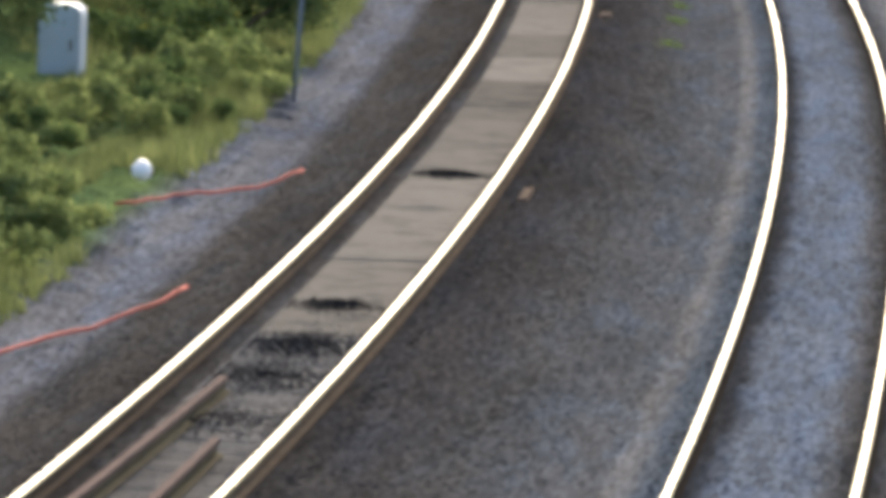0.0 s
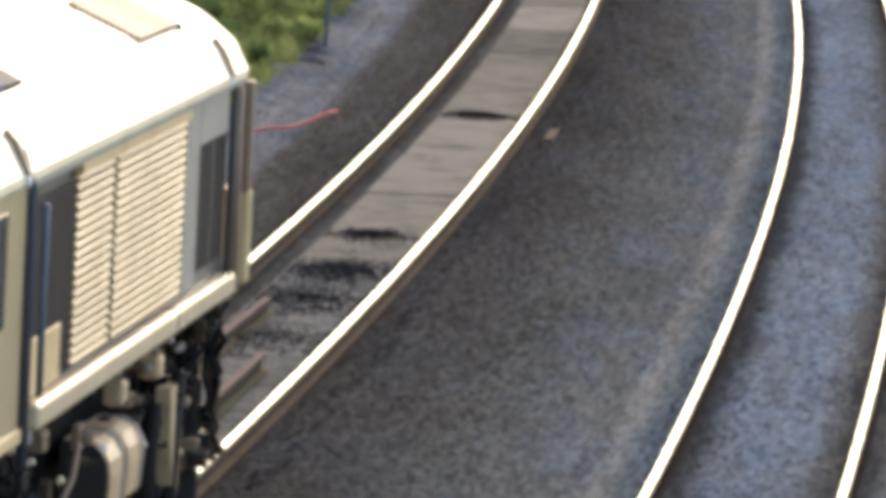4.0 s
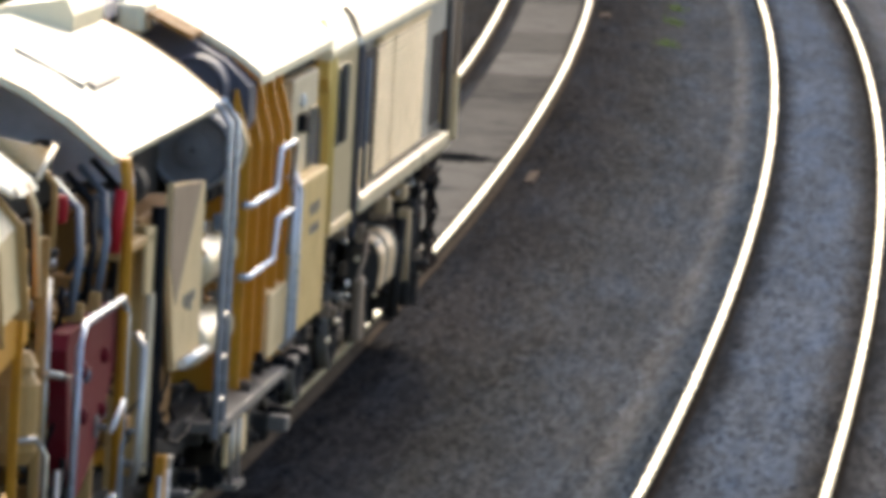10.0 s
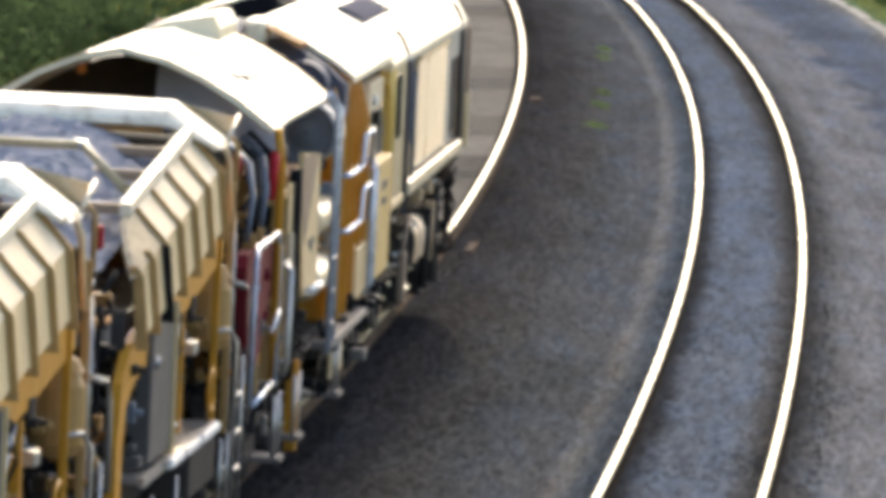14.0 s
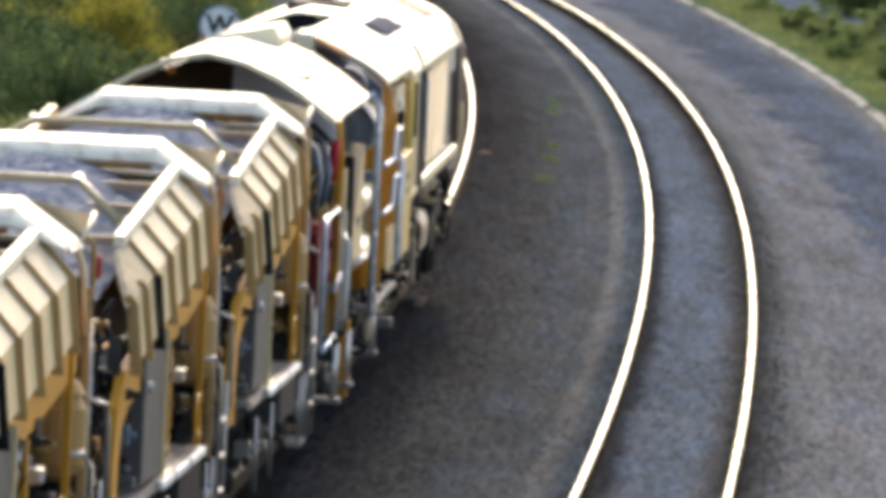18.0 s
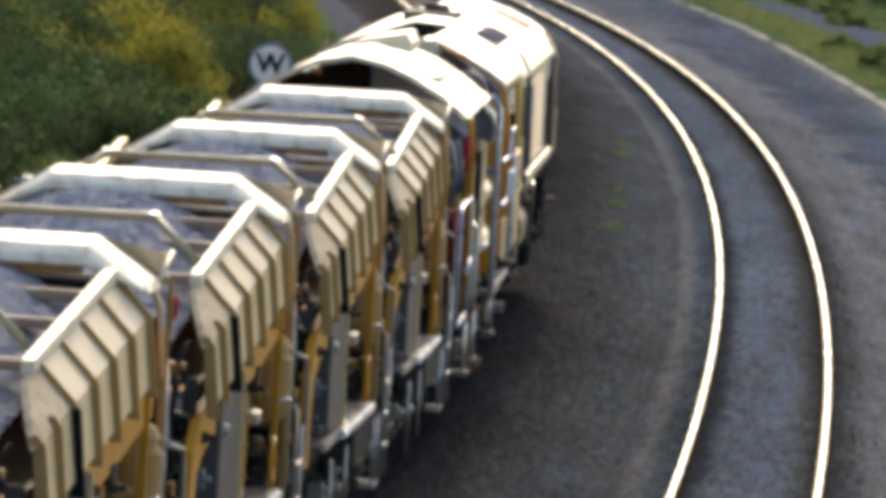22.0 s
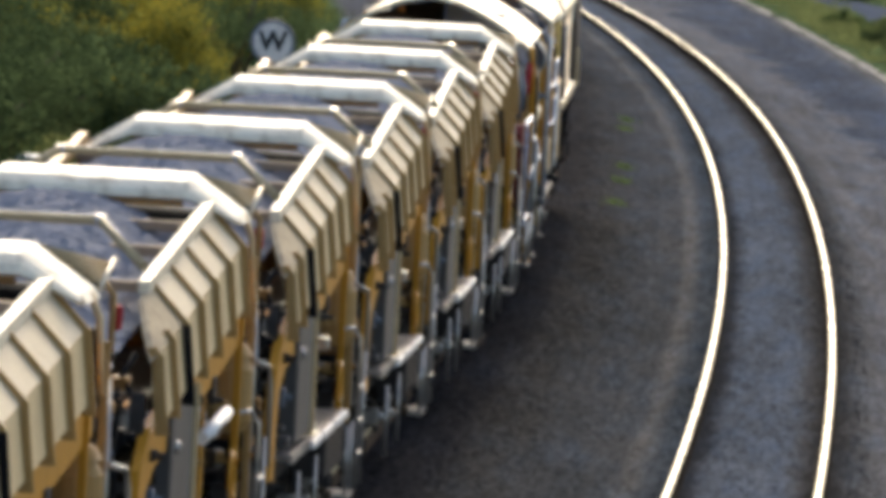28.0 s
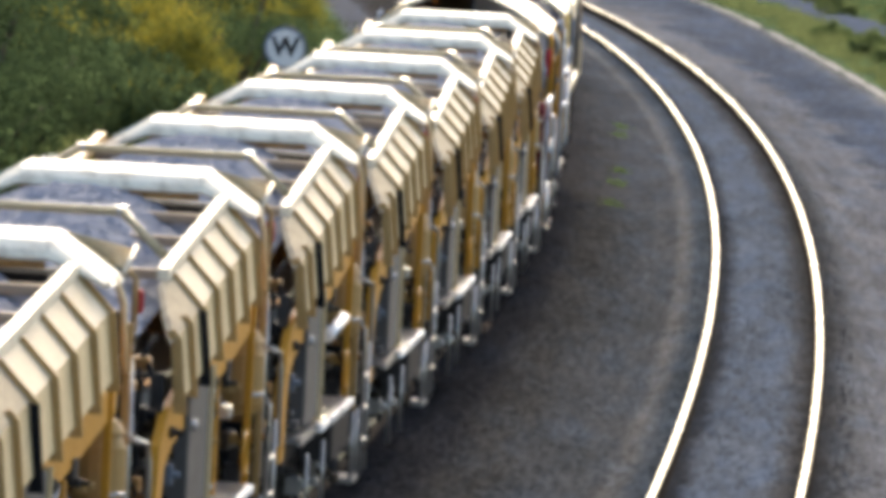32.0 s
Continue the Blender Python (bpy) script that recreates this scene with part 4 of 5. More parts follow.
        part("fluid_tank", slab(sx * 1.0, sx * 1.2, -10.0, -9.6, 2.75, 2.98, bev=0.03), M_BLUEGREY, t, "small grey fluid tank")
        part("motor", lathe(bmesh.new(), [(0.03, 0), (0.15, 0.02), (0.15, 0.3), (0.1, 0.36), (0.1, 0.5), (0.03, 0.5)], (sx * 1.1, -9.3, 2.98), "y", 16), M_DARK, t)
        red = prism(bmesh.new(), [(-12.85, 2.28), (-12.75, 2.38), (-10.8, 2.38), (-10.68, 2.28), (-10.72, 1.98), (-11.45, 1.5), (-12.1, 1.3), (-12.45, 1.36), (-12.6, 1.6)], "x", sx * 1.2, sx * 1.32)
        for y, z in ((-12.2, 2.1), (-11.3, 2.1), (-11.3, 1.75), (-12.1, 1.8)):
            lathe(red, [(0.05, 0), (0.05, 0.03), (0.03, 0.04)] if sx > 0 else [(0.03, -0.04), (0.05, -0.03), (0.05, 0)], (sx * 1.32, y, z), "x", 10)
        part("gearbox_guard", red, M_RED, t, "dark red drive guard")
        part("guard_frame", bar((sx * 1.38, -12.8, 1.15), (sx * 1.38, -12.75, 2.3), (sx * 1.38, -12.5, 2.42), (sx * 1.38, -10.9, 2.42), (sx * 1.38, -10.7, 2.3), (sx * 1.38, -10.72, 1.1), r=0.024), M_RAILPAINT, t)
        part("guard_frame", bar((sx * 1.38, -12.5, 1.12), (sx * 1.38, -10.9, 1.16), r=0.024), M_RAILPAINT, t)
        part("lever", bar((sx * 1.4, -11.3, 1.62), (sx * 1.42, -10.95, 1.78), r=0.018), M_WHITE, t)
        part("pull_handle", bar((sx * 1.4, -10.3, 1.15), (sx * 1.44, -10.3, 1.3), (sx * 1.44, -10.3, 2.05), (sx * 1.38, -10.2, 2.12), r=0.028), M_SILVER, t)
        part("wire_trunk", bar((sx * 1.34, -9.1, 2.85), (sx * 1.35, -9.15, 2.2), (sx * 1.34, -9.0, 1.4), (sx * 1.3, -8.9, 1.0), r=0.055), M_BLACK, t)
        for y in (-10.2, -8.4, -4.5):
            part("foot_step", slab(sx * 1.15, sx * 1.42, y - 0.22, y + 0.22, 0.42, 0.46), M_GREY, t)
            for dy in (-0.2, 0.2):
                part("step_hanger", bar((sx * 1.36, y + dy, 0.42), (sx * 1.36, y + dy, 1.0), r=0.02), M_SILVER, t)
        part("sign_plate", slab(sx * 1.32, sx * 1.345, -4.85, -3.7, 0.6, 0.95), M_CREAM, t)
        part("yellow_leg", slab(sx * 1.26, sx * 1.36, -8.35, -8.2, 0.3, 1.1), M_YELLOW, t)
        part("buffer_stock", lathe(bmesh.new(), [(0.1, 0), (0.1, -0.5), (0.24, -0.52), (0.24, -0.56)], (sx * 0.87, -12.7, 1.05), "y", 18), M_DARK, t)
    grime_boxes(t, 8, -12.5, -4.5, 1.15, 2.6, 110, (M_DARK, M_RUSTY, M_GREY, M_BLACK, M_OCHRE, M_BLUEGREY, M_DARK, M_YELLOW), x=(0.8, 1.28))
    grime_boxes(t, 9, -12.5, -0.5, 0.45, 1.05, 40, (M_DARK, M_DARK, M_BLACK, M_GREY, M_SILVER), x=(0.9, 1.3))
    hoses(t, 10, -10.6, -9.0, 1.2, 2.9, 6, x=1.18)
    hoses(t, 12, -13.2, -12.4, 1.0, 2.6, 8, x=1.2)
    hoses(t, 11, -8.8, -6.6, 1.05, 1.6, 8, x=1.22)
    half = [(1.3, 3.31), (0.99, 3.54), (0.7, 3.71), (0.37, 3.85), (0, 3.93)]
    full = half + [(-a, b) for a, b in half[-2::-1]]
    part("canopy", prism(bmesh.new(), full + [(a * 0.985, b - 0.045) for a, b in full[::-1]], "y", -11.0, -5.72), M_ROOF, t, "arched pale sheet canopy")
    for y in (-10.98, -5.74):
        part("canopy_edge", prism(bmesh.new(), [(a * 1.006, b + 0.007) for a, b in full] + [(a * 0.98, b - 0.05) for a, b in full[::-1]], "y", y - 0.015, y + 0.015), M_YELLOW, t)
    part("hatch_plate", prism(bmesh.new(), [(0.84, 3.63), (0.37, 3.85), (0.37, 3.885), (0.84, 3.665)], "y", -9.5, -8.0), M_ROOF, t, "raised square hatch plate on the canopy")
    part("hatch_hinge", prism(bmesh.new(), [(0.9, 3.6), (0.85, 3.625), (0.85, 3.655), (0.9, 3.625)], "y", -9.3, -8.1), M_GREY, t)
    part("hatch_edge", prism(bmesh.new(), [(0.86, 3.62), (0.39, 3.84), (0.39, 3.875), (0.86, 3.655)], "y", -9.56, -9.52), M_STONEGREY, t)
    part("cable_duct", prism(bmesh.new(), [(0.36, 3.92), (0.0, 3.92), (-0.1, 3.84), (0.42, 3.84)], "y", -5.6, -4.6), M_NAVY, t)
    part("beacon", lathe(bmesh.new(), [(0.02, 0), (0.042, 0.01), (0.042, 0.07), (0.02, 0.085)], (-0.39, -10.6, 3.67), "z", 12), M_AMBER, t, "amber beacon under the canopy")
    part("bulkhead", prism(bmesh.new(), [(0.14, 3.05), (1.25, 3.05), (1.2, 3.3), (0.98, 3.46), (0.7, 3.62), (0.38, 3.76), (0.18, 3.8)], "y", -9.8, -9.74), M_BULKHEAD, t, "grey-lilac bulkhead under the canopy")
    part("bulkhead", prism(bmesh.new(), [(-1.25, 3.05), (0.1, 3.05), (0.1, 3.8), (-0.38, 3.74), (-0.72, 3.6), (-1.0, 3.44), (-1.25, 3.26)], "y", -9.2, -9.14), M_RUSTDARK, t, "dark rusty bulkhead under the canopy")
    part("conveyor_belt", slab(-0.6, 0.6, -12.6, -5.6, 3.05, 3.18, bev=0.03), M_BLACK, t)
    for sx in (-1, 1):
        part("conveyor_frame", slab(sx * 0.6, sx * 0.72, -12.8, -5.6, 2.9, 3.3, bev=0.02), M_DARK, t)
    part("pump_block", slab(-0.82, 0.82, -6.6, -4.55, 1.1, 3.1, bev=0.06), M_DARK, t)
    for sx in (-1, 1):
        part("filter_box", slab(sx * 0.84, sx * 1.2, -5.35, -4.6, 2.55, 3.28, bev=0.03), M_BLACK, t)
    return t


# ---- hopper wagons ----
def tilt(y, z):
    """The hopper rises a little towards the front."""
    return z + 0.1 * y


def hopper_wagon():
    t = thing("hopper_wagon", "cream ribbed hopper wagon on yellow frame loaded with grey stone", "rail vehicle", "hopper wagons of the train")
    ys = [-3.05, -2.4, -1.7, -0.87, -0.05, 0.77, 1.58]
    TOP, KINK, FOOT = (1.06, 3.27), (1.31, 3.0), (1.36, 2.53)
    for sx in (-1, 1):
        def sheet(a, b, top, bot, th):
            """A leaning plate between two lines along y, from (x, z) top to bot."""
            bm = bmesh.new()
            d = Vector((bot[0] - top[0], bot[1] - top[1])).normalized()
            nx, nz = d.y * -1 * th, d.x * th
            v = []
            for y in (a, b):
                for (x, z), o in ((top, 0), (bot, 0), (bot, 1), (top, 1)):
                    v.append(bm.verts.new((sx * (x - abs(nx) * o), y, tilt(y, z) - nz * o)))
            for q in ((0, 1, 2, 3), (7, 6, 5, 4), (0, 4, 5, 1), (1, 5, 6, 2), (2, 6, 7, 3), (3, 7, 4, 0)):
                bm.faces.new([v[i] for i in q])
            bmesh.ops.recalc_face_normals(bm, faces=bm.faces)
            return bm
        for a, b in zip(ys, ys[1:]):
            if a > -2.0:
                part("upper_panel", sheet(a + 0.01, b - 0.01, TOP, KINK, 0.03), M_SUNCREAM, t)
            part("lower_panel", sheet(a + 0.01, b - 0.01, (KINK[0] - 0.004, KINK[1] - 0.01), FOOT, 0.03), M_CREAM, t)
        for k, y in enumerate(ys):
            bm = bmesh.new()
            hi = [(sx * 1.02, tilt(y, 3.28)), (sx * 1.1, tilt(y, 3.28))] if y > -2.0 else [(sx * 1.24, tilt(y, 3.06)), (sx * 1.3, tilt(y, 3.08))]
            prism(bm, hi + [(sx * 1.36, tilt(y, 3.01)), (sx * 1.415, tilt(y, 2.46)), (sx * 1.32, tilt(y, 2.46)), (sx * 1.28, tilt(y, 2.98))], "y", y - 0.014, y + 0.014)
            part("rib", bm, M_OCHRE, t)
        # both rails are alike; the left one's ochre paints down its sunlit top
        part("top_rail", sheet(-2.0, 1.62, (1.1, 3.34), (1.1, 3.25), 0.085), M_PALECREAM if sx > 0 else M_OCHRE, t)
        gus = bmesh.new()
        g = [(sx * 1.06, -1.72, tilt(-1.7, 3.27)), (sx * 1.31, -1.72, tilt(-1.7, 3.0)), (sx * 1.31, -3.1, tilt(-3.05, 3.0)), (sx * 1.2, -2.7, tilt(-2.7, 3.12)), (sx * 1.08, -2.15, tilt(-2.1, 3.25))]
        v0, v1 = [gus.verts.new(p) for p in g], [gus.verts.new((p[0] - sx * 0.04, p[1], p[2] - 0.03)) for p in g]
        for i in range(5):
            gus.faces.new((v0[i], v0[(i + 1) % 5], v1[(i + 1) % 5], v1[i]))
        gus.faces.new(v0)
        gus.faces.new(v1[::-1])
        bmesh.ops.recalc_face_normals(gus, faces=gus.faces)
        part("end_gusset", gus, M_DUSTY, t, "dusty straw-coloured end gusset")
        # no opening is cut; the black strip paints the slot's shade
        part("door_slot", prism(bmesh.new(), [(sx * 1.3, tilt(-1.7, 2.99)), (sx * 1.375, tilt(-1.7, 2.99)), (sx * 1.43, tilt(-1.7, 2.42)), (sx * 1.3, tilt(-1.7, 2.42))], "y", -1.745, -1.715), M_BLACK, t, "black strip painted as the dark of the door slot")
        # yellow side girder that follows the hopper down to the near end
        lo = [(2.3, 2.74), (1.75, 2.7), (0.5, 2.58), (-1.0, 2.43), (-2.4, 2.29), (-3.1, 2.2), (-3.5, 1.95), (-3.66, 1.5), (-3.66, 1.05)]
        hi = [(-3.36, 1.05), (-3.33, 1.45), (-3.2, 1.76), (-2.8, 1.9), (-2.2, 1.96), (-1.0, 2.08), (0.5, 2.22), (1.75, 2.36), (2.3, 2.42)]
        part("side_girder", prism(bmesh.new(), lo + hi, "x", sx * 1.22, sx * 1.29), M_YELLOW, t, "bent yellow side girder")
        for y, z1 in ((1.95, 3.0), (2.75, 3.0)):
            part("upright", slab(sx * 1.26, sx * 1.32, y - 0.022, y + 0.022, 0.95, z1, bev=0.008), M_YELLOW if y < 2 else M_OCHRE, t)
        for y in (-0.2, 0.7):
            part("upright", slab(sx * 1.08, sx * 1.2, y - 0.05, y + 0.05, 1.0, 2.35), M_YELLOW, t)
        part("grey_post", slab(sx * 1.12, sx * 1.33, -2.15, -0.95, 1.22, 2.32, bev=0.015), M_POSTGREY, t, "broad grey panel under the hopper")
        part("post_flange", slab(sx * 1.12, sx * 1.36, -0.94, -0.9, 1.18, 2.34, bev=0.01), M_CREAM, t)
        # platform; white pieces along its edge are painted as broken glints
        gr = slab(sx * 0.95, sx * 1.0, -2.6, 1.7, 1.1, 1.17)
        box(gr, sx * 1.32, sx * 1.36, -2.6, 1.7, 1.1, 1.17)
        for k in range(22):
            box(gr, sx * 1.0, sx * 1.32, -2.55 + 0.195 * k, -2.43 + 0.195 * k, 1.12, 1.165)
        part("platform", gr, M_SILVER, t, "galvanised grating walkway")
        for a, b in ((-1.5, -0.72), (-0.6, 0.3), (0.42, 1.45)):
            part("platform_glint", slab(sx * 1.38, sx * 1.43, a, b, 1.12, 1.19, bev=0.015), M_WHITE, t)
        part("platform_box", slab(sx * 1.1, sx * 1.4, -0.2, 1.4, 0.74, 1.1, bev=0.02), M_DARK, t)
        for y in (-2.4, -1.0, 1.75, 2.2):
            part("hanger", bar((sx * 1.4, y, 0.35), (sx * 1.4, y, 1.02), r=0.015), M_SILVER, t)
        part("foot_step", slab(sx * 1.2, sx * 1.43, 1.7, 2.25, 0.36, 0.4), M_SILVER, t)
        part("ladder_rail", bar((sx * 1.43, 2.3, 0.4), (sx * 1.43, 2.3, 1.75), (sx * 1.38, 2.2, 1.85), (sx * 1.3, 2.05, 1.85), r=0.018), M_SILVER, t)
        part("ladder_rail", bar((sx * 1.43, 2.75, 0.4), (sx * 1.43, 2.75, 1.6), r=0.018), M_SILVER, t)
        for z in (0.7, 1.0, 1.3):
            part("rung", bar((sx * 1.43, 2.3, z), (sx * 1.43, 2.75, z), r=0.018), M_SILVER, t)
        drum = bmesh.new()
        lathe(drum, [(0.03, 0.0), (0.15, 0.02), (0.2, 0.1), (0.2, 0.5), (0.15, 0.6), (0.03, 0.62)], (sx * 1.17, 2.35, 1.66), "z", 18)
        part("conveyor_motor", drum, M_OCHRE, t, "ochre conveyor drive motor")
        part("motor_cap", lathe(bmesh.new(), [(0.02, 0), (0.19, 0.0), (0.14, 0.09), (0.02, 0.12)], (sx * 1.17, 2.35, 2.26), "z", 16), M_OCHRE, t)
        part("red_post", slab(sx * 1.12, sx * 1.2, 4.02, 4.1, 2.96, 3.14, bev=0.025), M_BRIGHTRED, t, "red lamp bracket")
        part("red_rod", bar((sx * 1.24, 3.1, 1.5), (sx * 1.24, 3.1, 2.55), r=0.025), M_RED, t)
        part("cross_tie", bar((sx * 1.25, 3.0, 2.2), (sx * 0.4, 3.3, 2.2), r=0.035), M_RUSTY, t)
        part("ram", bar((sx * 1.18, -0.9, 1.2), (sx * 1.2, 0.2, 2.1), r=0.045), M_BLUEGREY, t)
        part("ram_rod", bar((sx * 1.2, 0.2, 2.1), (sx * 1.21, 0.6, 2.42), r=0.025), M_SILVER, t)
        part("solebar", slab(sx * 0.98, sx * 1.1, -3.9, 3.7, 0.82, 1.05, bev=0.015), M_DARK, t)
        part("valve_wheel", lathe(bmesh.new(), [(0.16, -0.02), (0.19, 0), (0.16, 0.02), (0.14, 0)], (sx * 1.36, 1.3, 1.45), "x", 18, True), M_YELLOW, t)
        part("buffer", lathe(bmesh.new(), [(0.1, 0), (0.1, 0.3), (0.23, 0.32), (0.23, 0.36), (0.02, 0.37)], (sx * 0.87, 3.65, 1.0), "y", 16), M_DARK, t)
    # front hood over the conveyor
    prof = [(0.85, 3.66), (1.26, 3.385), (1.3, 3.32), (1.24, 3.31), (0.83, 3.6), (-0.6, 3.6), (-1.04, 3.33), (-1.11, 3.33), (-1.08, 3.39), (-0.62, 3.66)]
    part("front_hood", prism(bmesh.new(), prof, "y", 1.72, 2.34), M_LID, t, "bright pale folded front hood")
    # the folded rear edge of the hood droops over the load
    lip, drop = bmesh.new(), [(1.74, 3.665, 1.0), (1.62, 3.63, 1.0), (1.53, 3.57, 1.02), (1.5, 3.51, 1.03)]
    rows = []
    for y, z, w in drop:
        lower = 3.665 - z
        rows.append([lip.verts.new(p) for p in ((0.13 - 1.18 * w, y, 3.37 - lower * 0.35), (0.13 - 0.74 * w, y, z), (0.13 + 0.74 * w, y, z), (0.13 + 1.14 * w, y, 3.4 - lower * 0.35))])
    for p, q in zip(rows, rows[1:]):
        for k in range(3):
            lip.faces.new((p[k], p[k + 1], q[k + 1], q[k]))
    bmesh.ops.recalc_face_normals(lip, faces=lip.faces)
    bmesh.ops.solidify(lip, geom=lip.faces[:], thickness=0.03)
    part("hood_lid", lip, M_LID, t, "drooping pale lid bleached by the sun")
    part("belt_cover", slab(-0.55, 0.8, 2.36, 3.1, 3.5, 3.56, bev=0.01), M_RUSTY, t)
    part("lid_lip", slab(-0.6, 0.86, 1.52, 1.56, 3.44, 3.49, bev=0.01), M_RUSTY, t)
    for sx in (-1, 1):
        part("hood_post", bar((sx * 1.27, 2.1, 3.36), (sx * 1.33, 2.12, 3.2), (sx * 1.36, 2.15, 2.7), r=0.026, n=6), M_CREAM, t)
        part("end_bar", bar((sx * 1.27, 3.1, 2.9), (sx * 1.27, 3.12, 3.28), (sx * 1.2, 3.14, 3.36), r=0.022), M_OCHRE, t)
        if sx < 0:
            continue
        # slatted wing between the hood's edge and the end post
        x0, x1 = 0.88, 1.27
        pa, pb, pc = Vector((x0, 2.35, 3.64)), Vector((x1 + sx * 0.02, 2.92, 3.5)), Vector((x1, 2.36, 3.4))
        wing = bmesh.new()
        lo = [wing.verts.new(q - Vector((0, 0, 0.05))) for q in (pa, pb, pc)]
        up = [wing.verts.new(q - Vector((0, 0, 0.025))) for q in (pa, pb, pc)]
        wing.faces.new(lo[::-1])
        wing.faces.new(up)
        for k in range(3):
            wing.faces.new((lo[k], lo[(k + 1) % 3], up[(k + 1) % 3], up[k]))
        bmesh.ops.recalc_face_normals(wing, faces=wing.faces)
        # dark backing sheet added to paint the shade between the slats
        part("wing_sheet", wing, M_DARK, t)
        for k in range(6):
            f = (k + 0.2) / 6.2
            part("cover_slat", bar(pa + (pc - pa) * f, pb + (pc - pb) * f, r=0.014, n=6), M_STRAW, t)
        part("wing_edge", bar(pb + Vector((0, 0, 0.03)), pc + Vector((sx * 0.02, 0, -0.02)), r=0.018, n=8), M_PALECREAM, t, "bright pale edge tube")
    part("head_drum", lathe(bmesh.new(), [(0.02, -0.75), (0.22, -0.75), (0.24, 0), (0.22, 0.75), (0.02, 0.75)], (0, 3.2, 3.1), "x", 20), M_BLACK, t)
    part("boom", slab(-0.7, 0.7, 1.6, 3.6, 2.7, 3.2, bev=0.05), M_DARK, t)
    # rear hoop, cross ties and the load
    part("rear_hoop", bar((-1.15, -2.75, 3.3), (-0.74, -2.1, 3.56), (0.74, -2.1, 3.56), (1.15, -2.75, 3.3), r=0.036, n=10), M_STRAW, t, "bent tube hoop across the rear end")
    for sx in (-1, 1):
        part("hoop_joint", lathe(bmesh.new(), [(0.02, -0.04), (0.041, -0.035), (0.041, 0.035), (0.02, 0.04)], (sx * 0.74, -2.1, 3.56), "x", 12), M_SILVER, t)
    for y in (-1.5, 0.0, 1.1):
        part("cross_tie", slab(-1.05, 1.05, y - 0.05, y + 0.05, tilt(y, 3.17), tilt(y, 3.25), bev=0.012), M_TAN, t)
    part("floor_plate", slab(-1.15, 1.15, -3.5, 1.9, 2.2, 2.35), M_GREY, t)
    part("end_wall", slab(-1.1, 1.1, 1.62, 1.7, 2.3, 3.32), M_RUSTY, t)
    part("rear_wall", slab(-1.25, 1.25, -3.16, -3.09, 2.15, 2.45), M_DARK, t)
    for y in (-2.5, 2.4):
        wheelset(t, y, 0.44)
    part("centre_sill", slab(-0.3, 0.3, -3.95, 3.75, 0.75, 1.0), M_DARK, t)
    part("drop_box", slab(-0.9, 0.9, -3.2, 3.2, 1.1, 2.1, bev=0.05), M_BLACK, t)
    grime_boxes(t, 21, -3.4, 3.3, 1.15, 2.2, 60, (M_RUSTY, M_DARK, M_BLACK, M_DARK, M_OCHRE, M_BLUEGREY, M_POSTGREY, M_SILVER), x=(0.92, 1.26))
    grime_boxes(t, 22, -3.6, 3.5, 0.4, 0.95, 26, (M_DARK, M_GREY, M_DARK, M_SILVER, M_RUST), x=(0.95, 1.32))
    grime_boxes(t, 25, 2.5, 4.15, 1.15, 3.0, 54, (M_DARK, M_RUSTY, M_BLUEGREY, M_BLACK, M_DARK, M_SILVER, M_DARK, M_RUST), x=(0.85, 1.22))
    for sx in (-1, 1):
        part("gap_beam", bar((sx * 1.22, 3.0, 2.5), (sx * 1.22, 4.2, 2.46), r=0.04, n=6), M_RUSTY, t)
        part("grab_rail", bar((sx * 1.36, 2.6, 2.2), (sx * 1.38, 3.3, 2.1), (sx * 1.38, 3.45, 1.95), (sx * 1.38, 3.5, 1.3), r=0.022), M_SILVER, t)
        part("air_pipe", bar((sx * 1.3, 2.9, 1.1), (sx * 1.3, 2.92, 2.4), (sx * 1.25, 3.2, 2.7), r=0.02), M_SILVER, t)
    hoses(t, 23, 2.2, 4.1, 1.2, 2.9, 16, x=1.15)
    hoses(t, 24, -3.3, 1.5, 1.1, 2.2, 7, x=1.15)
    return t


def stone_load():
    """The heap of stone in a hopper, with a lumpy top."""
    rng = np.random.default_rng(12)
    ny, nx = 90, 44
    ys, xs = np.linspace(-3.05, 1.6, ny), np.linspace(-1.03, 1.03, nx)
    yy, xx = np.meshgrid(ys, xs, indexing="ij")
    zz = 2.98 + 0.1 * yy + 0.44 * np.exp(-(np.abs(xx + 0.12) / 0.86) ** 2.6) * (0.86 + 0.14 * np.cos((yy - 0.4) * 1.1)) + rng.normal(0, 0.013, yy.shape)
    v = np.stack([xx, yy, zz], -1).reshape(-1, 3)
    i = np.arange(ny * nx).reshape(ny, nx)
    f = np.stack([i[:-1, :-1], i[:-1, 1:], i[1:, 1:], i[1:, :-1]], -1).reshape(-1, 4)
    return raw("stone_load", v, f, M_LOAD)


power = power_wagon()
POWER_AT = -24.9
WAGON_AT, WAGON_STEP = -40.9, 8.21
wagon = hopper_wagon()
_load = stone_load()
_load.parent = wagon
_load["label"] = "heap of grey crushed stone"
wagons = [wagon] + [copy_thing(wagon, pose(0, 0, 0)) for _ in range(8)]
# white tube on one wagon paints a sun glint on a bar
part("glint_tube", bar((1.35, -0.6, 1.9), (1.37, 0.7, 1.98), r=0.05, n=10), M_WHITE, wagons[4], "white tube painted as a sun glint on a bar of the frame")

